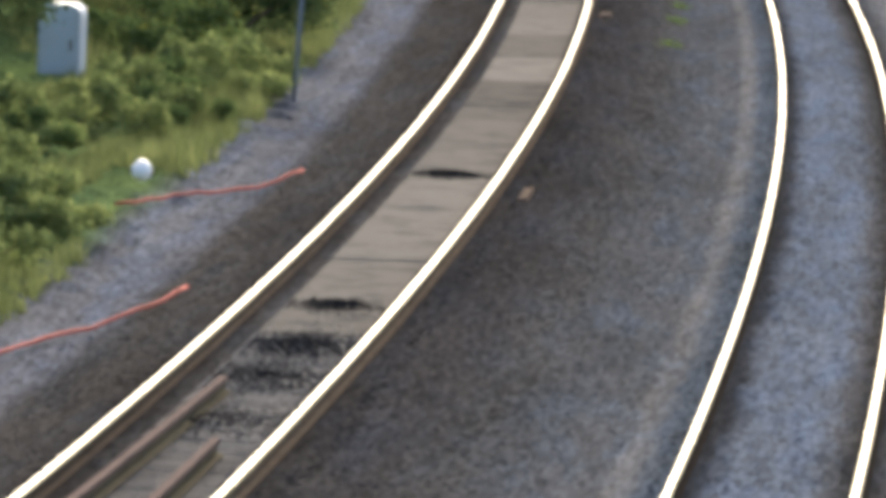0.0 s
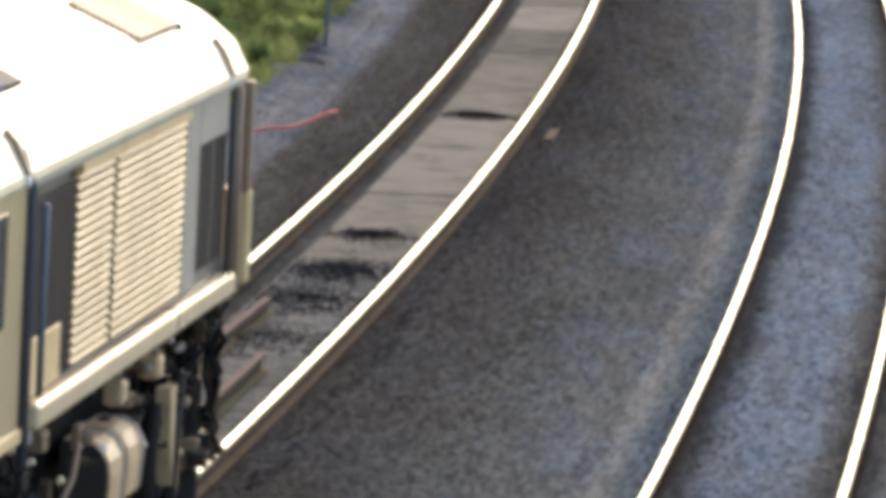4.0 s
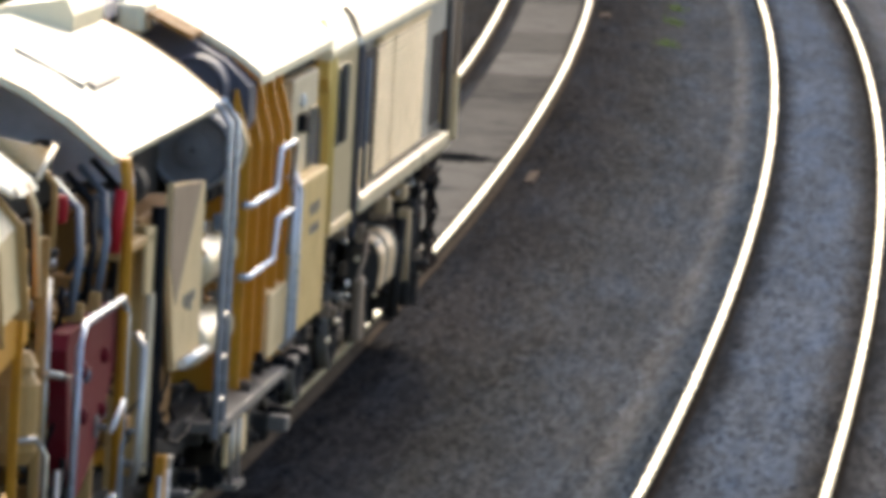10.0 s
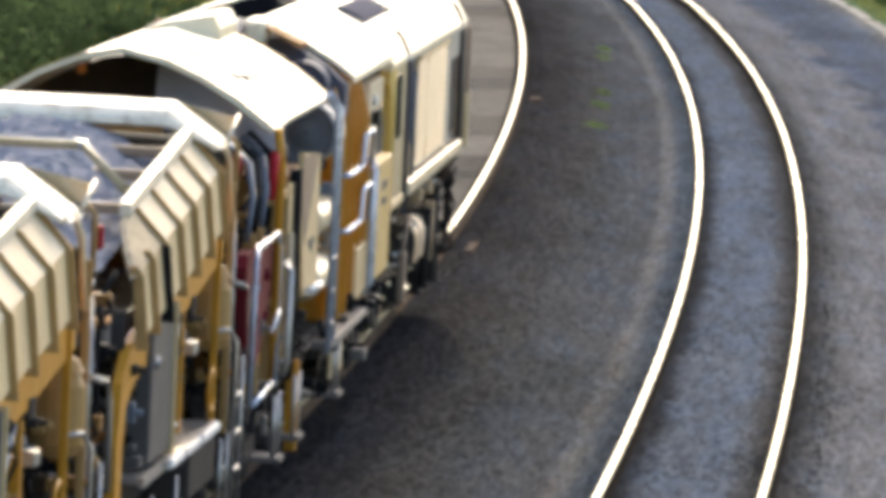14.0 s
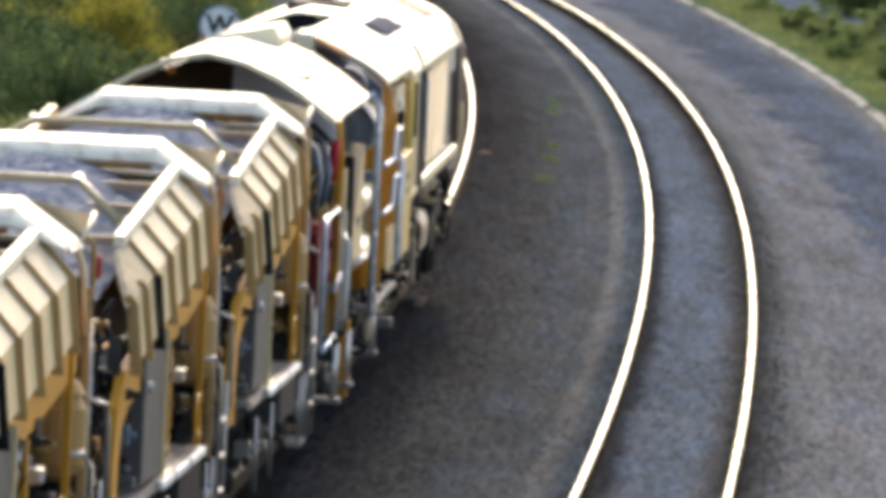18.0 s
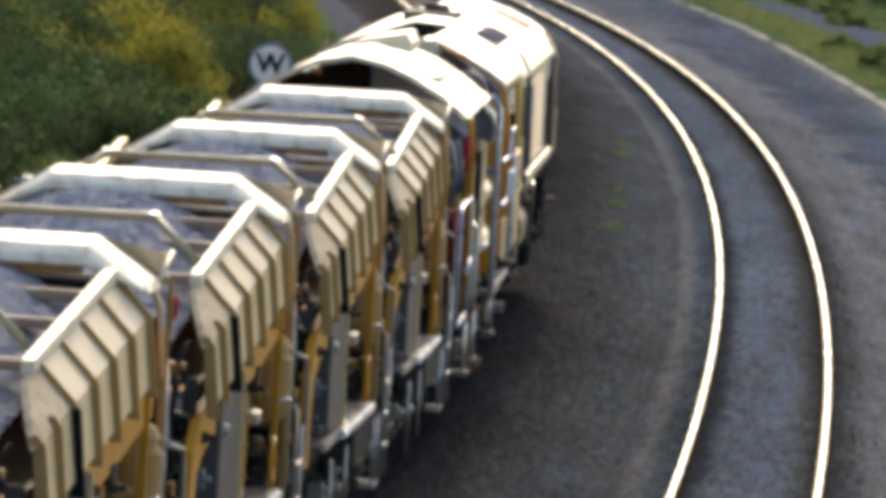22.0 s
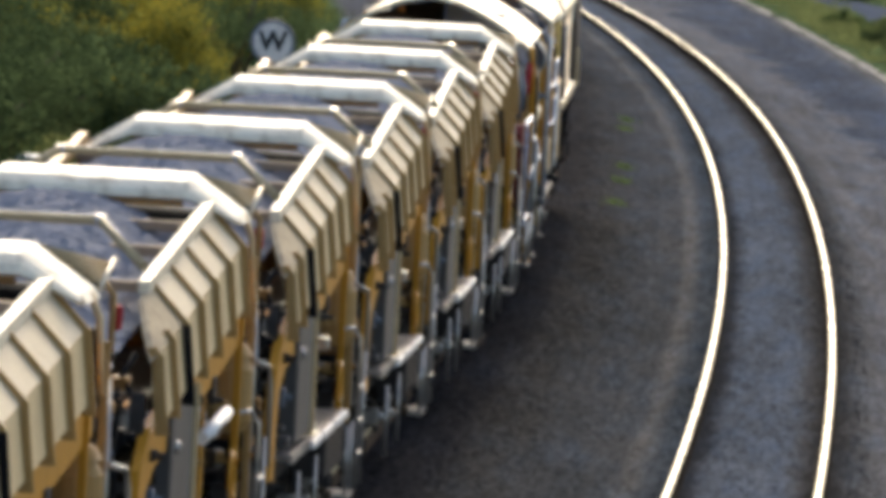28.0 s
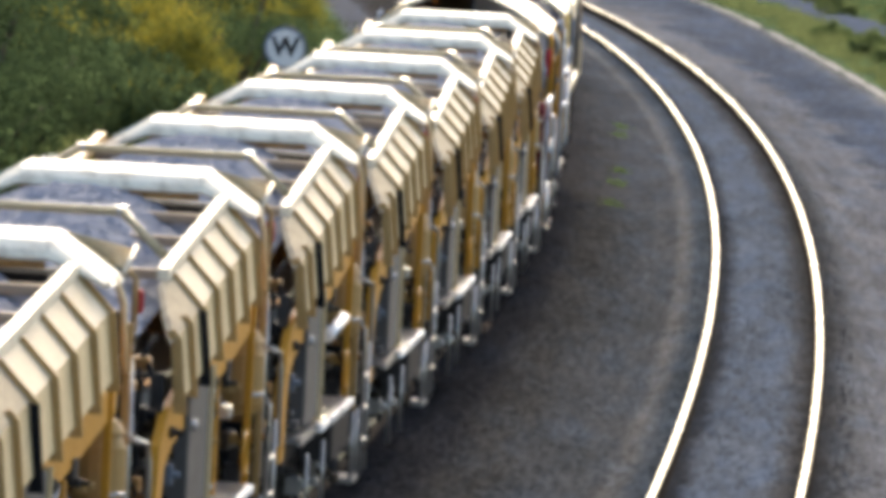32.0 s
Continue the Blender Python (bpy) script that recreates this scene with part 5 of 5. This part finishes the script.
# ---- lineside ----
def old_rail(s0, s1, u, lean=0.0):
    """A worn rail left lying between the running rails."""
    ss = np.linspace(s0, s1, 40)

    def sweep(name, prof, material, parent=None):
        n = len(prof)
        v = np.concatenate([np.stack(place(ss, u + lean * (ss - s1) + px, 0.055 + pz), -1)[:, None] for px, pz in prof], 1).reshape(-1, 3)
        k, j = np.arange(len(ss) - 1)[:, None] * n, np.arange(n)[None]
        f = np.stack([k + j, k + n + j, k + n + (j + 1) % n, k + (j + 1) % n], -1).reshape(-1, 4).tolist()
        f += [list(range(n)), list(range(len(ss) * n - n, len(ss) * n))[::-1]]
        return raw(name, v, f, material, parent)
    r = tagged(new("spare_rail"), "brown rusted spare rail lying between the running rails", "rail", "spare rails in the track")
    sweep("rail_head", [(-0.036, -0.003), (-0.036, -0.04), (-0.01, -0.05), (0.01, -0.05), (0.036, -0.04), (0.036, -0.003), (0.03, 0.0), (-0.03, 0.0)], M_OLDHEAD, r)["label"] = "pinkish brown weathered head"
    sweep("web", [(-0.01, -0.05), (-0.01, -0.12), (0.01, -0.12), (0.01, -0.05)], M_OLDRAIL, r)
    sweep("foot", [(-0.01, -0.12), (-0.07, -0.132), (-0.07, -0.14), (0.07, -0.14), (0.07, -0.132), (0.01, -0.12)], M_OLDRAIL, r)
    return r


old_rail(-44, -29.4, -4.86, 0.014)
old_rail(-75, -33.7, -4.4)


def whistle_sign():
    t = thing("whistle_sign", "round white whistle board with a black W on a grey post", "sign", m=stand(8.8, -7.58, -0.5))
    part("post", bar((-0.16, 0, -0.3), (0, 0, 3.5), r=0.035), M_BLUEGREY, t)
    part("board", lathe(bmesh.new(), [(0.02, -0.045), (0.3, -0.045), (0.3, -0.03), (0.02, -0.03)], (0, 0, 3.2), "y", 40), M_WHITE, t)
    part("rim", lathe(bmesh.new(), [(0.285, -0.05), (0.335, -0.055), (0.335, -0.02), (0.285, -0.02)], (0, 0, 3.2), "y", 40, True), M_BLUEGREY, t)
    cu = bpy.data.curves.new("letter", "FONT")
    cu.body, cu.size, cu.extrude, cu.align_x, cu.align_y, cu.offset = "W", 0.4, 0.004, "CENTER", "CENTER", 0.012
    ob = new("letter", cu)
    ob.data.materials.append(M_BLACK)
    ob.parent = t
    ob.matrix_basis = pose(0, -0.052, 3.2, 90, 0, 0)


whistle_sign()


def relay_cabinet():
    t = thing("equipment_cabinet", "pale grey round-topped lineside equipment cabinet in the weeds", "cabinet", m=stand(7.2, -10.9, -0.42, -8))
    prof = [(-0.3, 0.0), (-0.3, 1.2), (-0.27, 1.29), (-0.19, 1.35), (0.19, 1.35), (0.27, 1.29), (0.3, 1.2), (0.3, 0.0)]
    part("case", prism(bmesh.new(), prof, "y", -0.2, 0.2), M_CABINET, t)
    part("door", prism(bmesh.new(), [(x * 0.88, 0.06 + z * 0.93) for x, z in prof], "y", -0.215, -0.2), M_CABINET, t)
    part("handle", slab(0.16, 0.2, -0.24, -0.215, 0.7, 0.84), M_GREY, t)
    part("plinth", slab(-0.34, 0.34, -0.24, 0.24, -0.25, 0.04), M_CONCRETE, t)


M_CABINET = mat("pale_grey_cabinet", (0.42, 0.46, 0.48), 0.5, dirt=(0.25, 0.26, 0.22), wear=0.4)
relay_cabinet()


def ball():
    bm = bmesh.new()
    bmesh.ops.create_uvsphere(bm, u_segments=24, v_segments=14, radius=0.125)
    for f in bm.faces:
        f.smooth = True
    b = part("plastic_ball", bm, M_WHITE)
    lathe(bm := bmesh.new(), [(0.05, 0.12), (0.055, 0.128), (0.03, 0.135), (0.01, 0.13)], (0, 0, 0), "z", 14)
    part("cap", bm, M_WHITE, b)
    b.matrix_basis = stand(-7.3, -8.25, -0.13)
    tagged(b, "white plastic ball lying at the edge of the weeds", "ball")


ball()


def hose_on_ground(s0, u0, s1, u1, seed):
    rng = random.Random(seed)
    pts = []
    for k in range(19):
        f = k / 18
        s, u = s0 + (s1 - s0) * f, u0 + (u1 - u0) * f + 0.12 * math.sin(5 * f + seed) * math.sin(math.pi * f)
        x, y, z = place(s, u, float(profile(u)) + 0.07 + 0.03 * rng.random())
        pts.append((float(x), float(y), float(z)))
    part_ob = part("orange_cable", bar(*pts, r=0.021), M_ORANGE)
    tagged(part_ob, "faded orange cable lying across the gravel shoulder", "cable", "orange cables beside the track")


hose_on_ground(-3.9, -6.6, -9.9, -8.25, 1)
hose_on_ground(-19.2, -6.4, -26.5, -7.8, 2)


M_SLAB = mat("sandy_concrete", (0.122, 0.112, 0.096), 0.88, dirt=(0.05, 0.048, 0.046), spec=0.0, wear=0.95, fine=18, coarse=1.5, bump=0.3, spread=0.24)


def marker(s, u, length, w):
    bm = slab(-w / 2, w / 2, -length / 2, length / 2, -0.1, 0.06, bev=0.02)
    ob = part("marker_block", bm, M_TIMBER)
    ob.matrix_basis = stand(s, u, float(profile(u)) - 0.03)
    tagged(ob, "old brown timber baulk lying in the ballast", "block", "timber baulks beside the rail")


marker(-8.3, -3.6, 1.6, 0.12)
marker(26.8, -3.64, 0.9, 0.2)


def infill_slabs():
    """Worn concrete panels between the rails of the left track."""
    root = tagged(new("track_infill"), "worn sandy concrete panels laid between the rails", "panels", kind="structure")
    rng = random.Random(7)
    s = -24.4
    for k in range(40):
        n = (2.5, 4.95, 5.35, 5.3, 4.5, 4.55)[k % 6]
        ss = np.linspace(s + 0.04, s + n - 0.04, 7)
        dz = rng.uniform(-0.008, 0.008)
        v, f = [], []
        for i, q in enumerate(ss):
            e = 0.015 if i in (0, 6) else 0.0
            for du, z in ((-0.43, -0.16), (-0.43, -0.112 - e), (-0.4, -0.097 - e), (0.57, -0.085 - e), (0.6, -0.1 - e), (0.6, -0.16)):
                v.append([float(c) for c in place(q, U_LEFT + du, z + dz)])
        for i in range(6):
            for j in range(6):
                f.append([i * 6 + j, (i + 1) * 6 + j, (i + 1) * 6 + (j + 1) % 6, i * 6 + (j + 1) % 6])
        f += [[0, 1, 2, 3, 4, 5], [41, 40, 39, 38, 37, 36]]
        raw("panel", v, f, M_SLAB, root)
        s += n


def infill_boards():
    """Narrow weathered boards across the track, with dark grit lying in patches."""
    root = tagged(new("board_infill"), "narrow weathered grey boards between the rails, patched with grit", "boards", kind="structure")
    rng = random.Random(19)
    for k in range(126):
        s, a, b, dz = -24.52 - 0.2 * k, -0.42 + rng.uniform(-0.02, 0.02), 0.58 + rng.uniform(-0.03, 0.02), rng.uniform(-0.006, 0.004)
        v = [[float(c) for c in place(q, U_LEFT + du, z + dz)] for q, zt in ((s - 0.15, -0.108), (s - 0.14, -0.1), (s - 0.01, -0.1), (s, -0.108)) for du, z in ((a, zt), (b, zt))]
        v += [[float(c) for c in place(q, U_LEFT + du, -0.15)] for q in (s - 0.15, s) for du in (a, b)]
        f = [[0, 1, 3, 2], [2, 3, 5, 4], [4, 5, 7, 6], [8, 9, 1, 0], [6, 7, 11, 10], [8, 0, 2, 4, 6, 10], [9, 11, 7, 5, 3, 1]]
        raw("board", v, f, M_BOARD, root)


def dirt_heap(s, seed, wide=0.2, along=0.28, n=900, stone=None, label="small heap of black spilt stones on a panel"):
    """A low ridge of black spilt ballast across a panel."""
    rng = np.random.default_rng(seed)
    du = rng.normal(0.08, wide, n).clip(-0.36, 0.56)
    ds = rng.normal(0, along, n)
    h = 0.05 * np.exp(-(du / 0.3) ** 2) * np.exp(-(ds / 0.4) ** 2) * rng.random(n)
    x, y, _ = place(s + ds, U_LEFT + du)
    r = rng.uniform(0.006, 0.014, n)
    base = np.array([[1, 0, 0], [-1, 0, 0], [0, 1, 0], [0, -1, 0], [0, 0, 1], [0, 0, -1]], float)
    v = base[None] * r[:, None, None] * rng.uniform(0.6, 1.3, (n, 6, 1))
    v = (v + np.stack([x, y, -0.085 + h], -1)[:, None]).reshape(-1, 3)
    f = np.array([[0, 2, 4], [2, 1, 4], [1, 3, 4], [3, 0, 4], [2, 0, 5], [1, 2, 5], [3, 1, 5], [0, 3, 5]])
    ob = raw("spilt_ballast", v, (np.arange(n)[:, None, None] * 6 + f[None]).reshape(-1, 3), stone or M_BLACK)
    tagged(ob, label, "stones", "heaps on the panels", kind="stuff")



M_TROUGH = mat("pale_concrete", (0.3, 0.28, 0.25), 0.85, dirt=(0.13, 0.12, 0.1), wear=0.5, fine=35, coarse=1.5, bump=0.2, spread=0.12, spec=0.0)


def trough():
    """Concrete cable trough along the outer path."""
    root = tagged(new("cable_trough"), "line of pale concrete cable trough lids along the path", "trough", kind="structure")
    bm = slab(-0.16, 0.16, -0.49, 0.49, -0.12, 0.0, bev=0.012)
    me = bpy.data.meshes.new("trough_lid")
    bm.to_mesh(me)
    bm.free()
    me.materials.append(M_TROUGH)
    rng = random.Random(8)
    for k in range(230):
        s = 10 + k
        ob = new("trough_lid", me)
        ob.parent = root
        ob.matrix_basis = stand(s, 4.92 + float(verge(s)) + rng.uniform(-0.01, 0.01), -0.52 + rng.uniform(-0.01, 0.01), rng.uniform(-0.7, 0.7))


# ---- plants ----
def leaf_cloud(name, centres, radii, count, size, material, seed, parent, flat=0.75):
    """Many small leaves spread over the skins of clumps."""
    rng = np.random.default_rng(seed)
    c = np.asarray(centres)[rng.integers(0, len(centres), count)]
    d = rng.normal(0, 1, (count, 3))
    d /= np.linalg.norm(d, axis=1)[:, None]
    r = np.asarray(radii)[rng.integers(0, len(radii), count)][:, None] * rng.uniform(0.55, 1.08, (count, 1))
    p = c + d * r * [1, 1, flat]
    a = rng.normal(0, 1, (count, 3))
    a /= np.linalg.norm(a, axis=1)[:, None]
    b = np.cross(a, d + 0.4 * rng.normal(0, 1, (count, 3)))
    b /= np.linalg.norm(b, axis=1)[:, None] + 1e-6
    sz = size * rng.uniform(0.6, 1.5, (count, 1))
    v = np.stack([p - a * sz, p + b * sz * 0.5, p + a * sz, p - b * sz * 0.5], 1).reshape(-1, 3)
    f = np.arange(count * 4).reshape(-1, 4)
    keep = v[:, 2].reshape(-1, 4).min(1) > 0.02
    return raw(name, v, f[keep], material, parent)


def bush(seed, w, h, leaf, blossom=0.0, label="", count=9000, size=0.055):
    rng = random.Random(seed)
    t = thing("bush", label, "bush", "bushes beside the line")
    cs, rs = [], []
    for _ in range(15):
        a, d = rng.uniform(0, 6.28), w * 0.5 * math.sqrt(rng.random())
        z = rng.uniform(0.25, 1.0) * h * (1 - 0.55 * (d / (w * 0.5)) ** 2)
        cs.append((d * math.cos(a), d * math.sin(a), z * 0.85))
        rs.append(rng.uniform(0.16, 0.3) * h)
    for k in range(5):
        x, y, z = cs[k]
        part("stem", bar((x * 0.15, y * 0.15, -0.2), (x * 0.5, y * 0.5, z * 0.5), (x, y, z), r=0.03 * h / 2, n=6), M_BARK, t)
    leaf_cloud("crown", cs, rs, count, size, leaf, seed, t)
    if blossom:
        up = [(x, y, z + 0.06 * h) for x, y, z in cs]
        leaf_cloud("blossom", up, rs, int(count * blossom * 1.7), size * 0.45, M_GORSE, seed + 50, t)
    return t


def planting():
    kinds = [bush(1, 3.6, 2.6, M_DKLEAF, 0.0, "leafy green bush on the embankment"), bush(2, 3.8, 3.0, M_OLIVE, 1.1, "green bush covered in yellow blossom"), bush(3, 4.4, 3.6, M_SCRUB, 0.0, "dark green dense thorn bush"),
             bush(4, 3.2, 2.4, M_SCRUB, 0.04, "dark green bush with a few yellow flowers"), bush(5, 1.6, 0.9, M_LEAF, 0.0, "low leafy green shrub in rough grass", 3500, 0.04),
             bush(6, 1.3, 0.7, M_DKLEAF, 0.0, "low dark green weeds on the bank", 3000, 0.035), bush(7, 2.6, 1.5, M_DKLEAF, 0.03, "dark thorny bush on the bank", 7000, 0.045)]
    spots = []
    rng = random.Random(5)
    # s, u, kind: a wall of scrub on the far left, low shrubs nearer the camera
    for s in range(14, 300, 7):
        for row, u in enumerate((-11.4, -14.5, -18.5, -23.5)):
            if s < 24 and row == 0:
                continue
            k = (3 if s < 32 else (1 if s < 95 else 0)) if rng.random() < 0.6 else rng.choice((0, 1, 2, 3))
            spots.append((s + rng.uniform(-2, 2), u + rng.uniform(-1, 1) - (0.02 * max(0, s - 60)), k))
    for s, u in ((-28, -9.2), (-24, -8.8), (-21, -9.6), (-14, -9.3), (-10, -9.6), (-4, -10.2), (-1, -9.4), (1, -12), (-18, -8.9), (-7, -10.6)):
        spots.append((s, u, 4))
    for _ in range(48):
        s = rng.uniform(-46, 13)
        spots.append((s, -8.7 - abs(rng.gauss(0, 2.2)) - (1.5 if -11 < s < -5 else 0), rng.choice((4, 5, 5))))
    spots += [(11.4, -9.8, 6), (86.5, 7.3, 4), (83, 7.9, 5), (84, 6.9, 5), (89, 7.8, 4), (104, 7.6, 4), (110, 8.0, 5), (64, 6.8, 5), (69, 7.4, 4), (116, 7.5, 5), (80, 7.6, 4), (92, 7.4, 5), (98, 7.8, 4), (74, 7.4, 5), (8.2, -8.7, 4), (9.6, -8.5, 4), (7.0, -9.1, 4), (5.6, -9.3, 5), (17, -9.6, 3), (22, -10.2, 3), (13, -13, 2), (20, -13, 2), (-3, -13, 2), (4, -13.5, 2)]
    for s in range(70, 300, 11):
        for u in (9.5, 13, 18):
            spots.append((s + rng.uniform(-2, 2), u + 0.02 * (s - 70) + rng.uniform(-1, 1), rng.choice((0, 3, 4, 4) if u < 10 else (0, 2, 3))))
    first = set()
    for s, u, k in spots:
        if -3 < s < 8.5 and -12 < u < -9.6 or k == 5 and -14 < s < -2 and u > -9.6:
            continue
        m = stand(s, u, float(profile(u)) - 0.05, rng.uniform(0, 360))
        if k in first:
            copy_thing(kinds[k], m)
        else:
            kinds[k].matrix_basis = m
            first.add(k)


def grass():
    """Rough grass on both verges."""
    rng = np.random.default_rng(9)
    n = 26000
    left = rng.random(n) < 0.72
    s = np.where(left, rng.uniform(-45, 60, n), rng.uniform(20, 170, n))
    u = np.where(left, -7.9 - rng.gamma(1.6, 1.5, n), 5.3 + verge(s) + rng.gamma(1.5, 1.6, n))
    patch = np.sin(s * 0.5 + 1.7 * np.sin(u)) + np.sin(u * 1.3 + s * 0.21)
    keep = ~((u > 8.8) & (u < 10.6) & (s > 98)) & (patch > -1.1) & (abs(u) < 20) & ~((abs(s + 8.5) < 3.5) & (u > -8.9))
    s, u = s[keep], u[keep]
    n = len(s)
    x, y, _ = place(s, u)
    z = profile(u)
    k = 7
    hgt = rng.uniform(0.1, 0.42, (n, 1)) * np.where(patch[keep] > 0.6, 1.3, 0.8)[:, None]
    a = rng.uniform(0, 2 * np.pi, (n, k))
    lean = rng.uniform(0.1, 0.75, (n, k)) * hgt
    bx, by = x[:, None] + rng.normal(0, 0.05, (n, k)), y[:, None] + rng.normal(0, 0.05, (n, k))
    w = 0.014
    p0 = np.stack([bx - w * np.sin(a), by + w * np.cos(a), np.broadcast_to(z[:, None] - 0.03, (n, k))], -1)
    p1 = np.stack([bx + w * np.sin(a), by - w * np.cos(a), np.broadcast_to(z[:, None] - 0.03, (n, k))], -1)
    p2 = np.stack([bx + lean * np.cos(a), by + lean * np.sin(a), z[:, None] + hgt * rng.uniform(0.6, 1.0, (n, k))], -1)
    v = np.stack([p0, p1, p2], 2).reshape(-1, 3)
    ob = raw("rough_grass", v, np.arange(n * k * 3).reshape(-1, 3), M_GRASS)
    tagged(ob, "rough green grass and weeds on the verges", "grass", kind="stuff")


def ballast():
    """Loose stones over the trackbed."""
    rng = np.random.default_rng(11)
    n = 150000
    s = -58 + 150 * rng.random(n) ** 1.6
    u = rng.uniform(-7.4, 4.4, n)
    near = np.min(np.abs(u[:, None] - np.array([r[0] for r in RAILS])), axis=1)
    ok = (near > 0.11) & ((abs(u - U_LEFT) > 0.62) | (s < -24.6))
    s, u = s[ok], u[ok]
    n = len(s)
    x, y, _ = place(s, u)
    z = profile(u)
    r = rng.uniform(0.012, 0.03, n)
    base = np.array([[1, 0, 0], [-1, 0, 0], [0, 1, 0], [0, -1, 0], [0, 0, 1], [0, 0, -1]], float)
    v = (base[None] * r[:, None, None] * rng.uniform(0.6, 1.3, (n, 6, 1)) + rng.normal(0, 1, (n, 6, 3)) * r[:, None, None] * 0.25) * [1.0, 1.3, 0.38]
    v = (v + np.stack([x, y, z], -1)[:, None]).reshape(-1, 3)
    f = np.array([[0, 2, 4], [2, 1, 4], [1, 3, 4], [3, 0, 4], [2, 0, 5], [1, 2, 5], [3, 1, 5], [0, 3, 5]])
    f = (np.arange(n)[:, None, None] * 6 + f[None]).reshape(-1, 3)
    uv = np.repeat(np.stack([s, u], -1), 6, axis=0)
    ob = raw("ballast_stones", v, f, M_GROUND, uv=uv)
    tagged(ob, "loose angular ballast stones", "ballast", kind="stuff")


def side_path():
    """A strip of bluish grit running through the far grass."""
    ss, du = np.arange(96, 160, 2.0), np.array([8.9, 9.3, 10.2, 10.7])
    sg, ug = np.meshgrid(ss, du, indexing="ij")
    ug = ug + 0.25 * np.sin(sg * 0.31)
    x, y, _ = place(sg, ug)
    v = np.stack([x, y, profile(ug) + np.array([0.0, 0.12, 0.12, 0.0])], -1).reshape(-1, 3)
    i = np.arange(sg.size).reshape(sg.shape)
    f = np.stack([i[:-1, :-1], i[:-1, 1:], i[1:, 1:], i[1:, :-1]], -1).reshape(-1, 4)
    tagged(raw("path", v, f, M_GRIT), "strip of blue-grey grit through the grass", "path", kind="structure")


side_path()
ballast()
grass()
def tuft(s, u, seed):
    """A tuft of weed in the ballast."""
    rng = np.random.default_rng(seed)
    n = 70
    ds, du = rng.normal(0, 0.35, n), rng.normal(0, 0.1, n)
    x, y, _ = place(s + ds, u + du)
    z, h, a = profile(u + du), rng.uniform(0.04, 0.13, n), rng.uniform(0, 6.28, n)
    p0 = np.stack([x - 0.012 * np.sin(a), y + 0.012 * np.cos(a), z - 0.01], -1)
    p1 = np.stack([x + 0.012 * np.sin(a), y - 0.012 * np.cos(a), z - 0.01], -1)
    p2 = np.stack([x + 0.6 * h * np.cos(a), y + 0.6 * h * np.sin(a), z + h], -1)
    ob = raw("weed_tuft", np.stack([p0, p1, p2], 1).reshape(-1, 3), np.arange(n * 3).reshape(-1, 3), M_DKLEAF)
    tagged(ob, "small green weed tuft growing in the ballast", "weed", "weeds between the tracks", kind="stuff")


for _k, (_a, _b) in enumerate(((28.6, -2.46), (47, -2.2), (33, -2.35), (22, -2.5), (51, -2.1))):
    tuft(_a, _b, 60 + _k)
planting()
infill_boards()
infill_slabs()
dirt_heap(-21.9, 1)
dirt_heap(-6.3, 2)
for _k in range(4):
    dirt_heap(-26 - 4.5 * _k, 20 + _k, 0.36, 2.0, 220, M_PALESTONE, "scatter of pale grey stones between the rails")
dirt_heap(-25.6, 3, 0.26, 0.55, 1500)
dirt_heap(-28.2, 4, 0.3, 0.6, 1100)
dirt_heap(-31.5, 5, 0.35, 0.6, 700)
trough()


# ---- movement ----
def motions():
    run = [(0.0, -41.70), (0.5, -40.35), (1.0, -39.02), (1.5, -37.70), (2.0, -36.36), (2.5, -35.0), (3.5, -32.2), (4.5, -29.43), (5.0, -27.95), (5.5, -26.68), (6.0, -25.50), (6.5, -24.15), (7.0, -22.63), (7.5, -21.07), (8.0, -19.53), (8.5, -18.13), (9.0, -16.80), (9.5, -15.44), (10.0, -14.18), (10.5, -13.13), (11.0, -12.07), (11.5, -10.81), (12.0, -9.43), (12.5, -8.13), (13.0, -6.92), (13.5, -5.71), (15.5, 0.09), (16.0, 1.39), (16.5, 2.70), (17.0, 3.99), (17.5, 5.28), (18.0, 6.64), (18.5, 8.06), (19.0, 9.56), (19.5, 11.12), (20.0, 12.71), (20.5, 14.28), (21.0, 15.81), (21.5, 17.26), (22.0, 18.58), (22.5, 19.83), (23.0, 21.05), (23.5, 22.18), (24.0, 23.29), (24.5, 24.51), (25.0, 25.83), (25.5, 27.16), (27.5, 31.42), (28.0, 31.98), (28.5, 32.45), (29.0, 32.89), (29.5, 33.55), (30.0, 34.46), (30.5, 35.36), (31.0, 36.35), (31.5, 37.44), (32.0, 38.54)]
    for ob, off in [(power, POWER_AT)] + [(w, WAGON_AT - WAGON_STEP * k) for k, w in enumerate(wagons)]:
        walk(ob, [(t, stand(d + off, U_LEFT, CANT / 2)) for t, d in run])


motions()
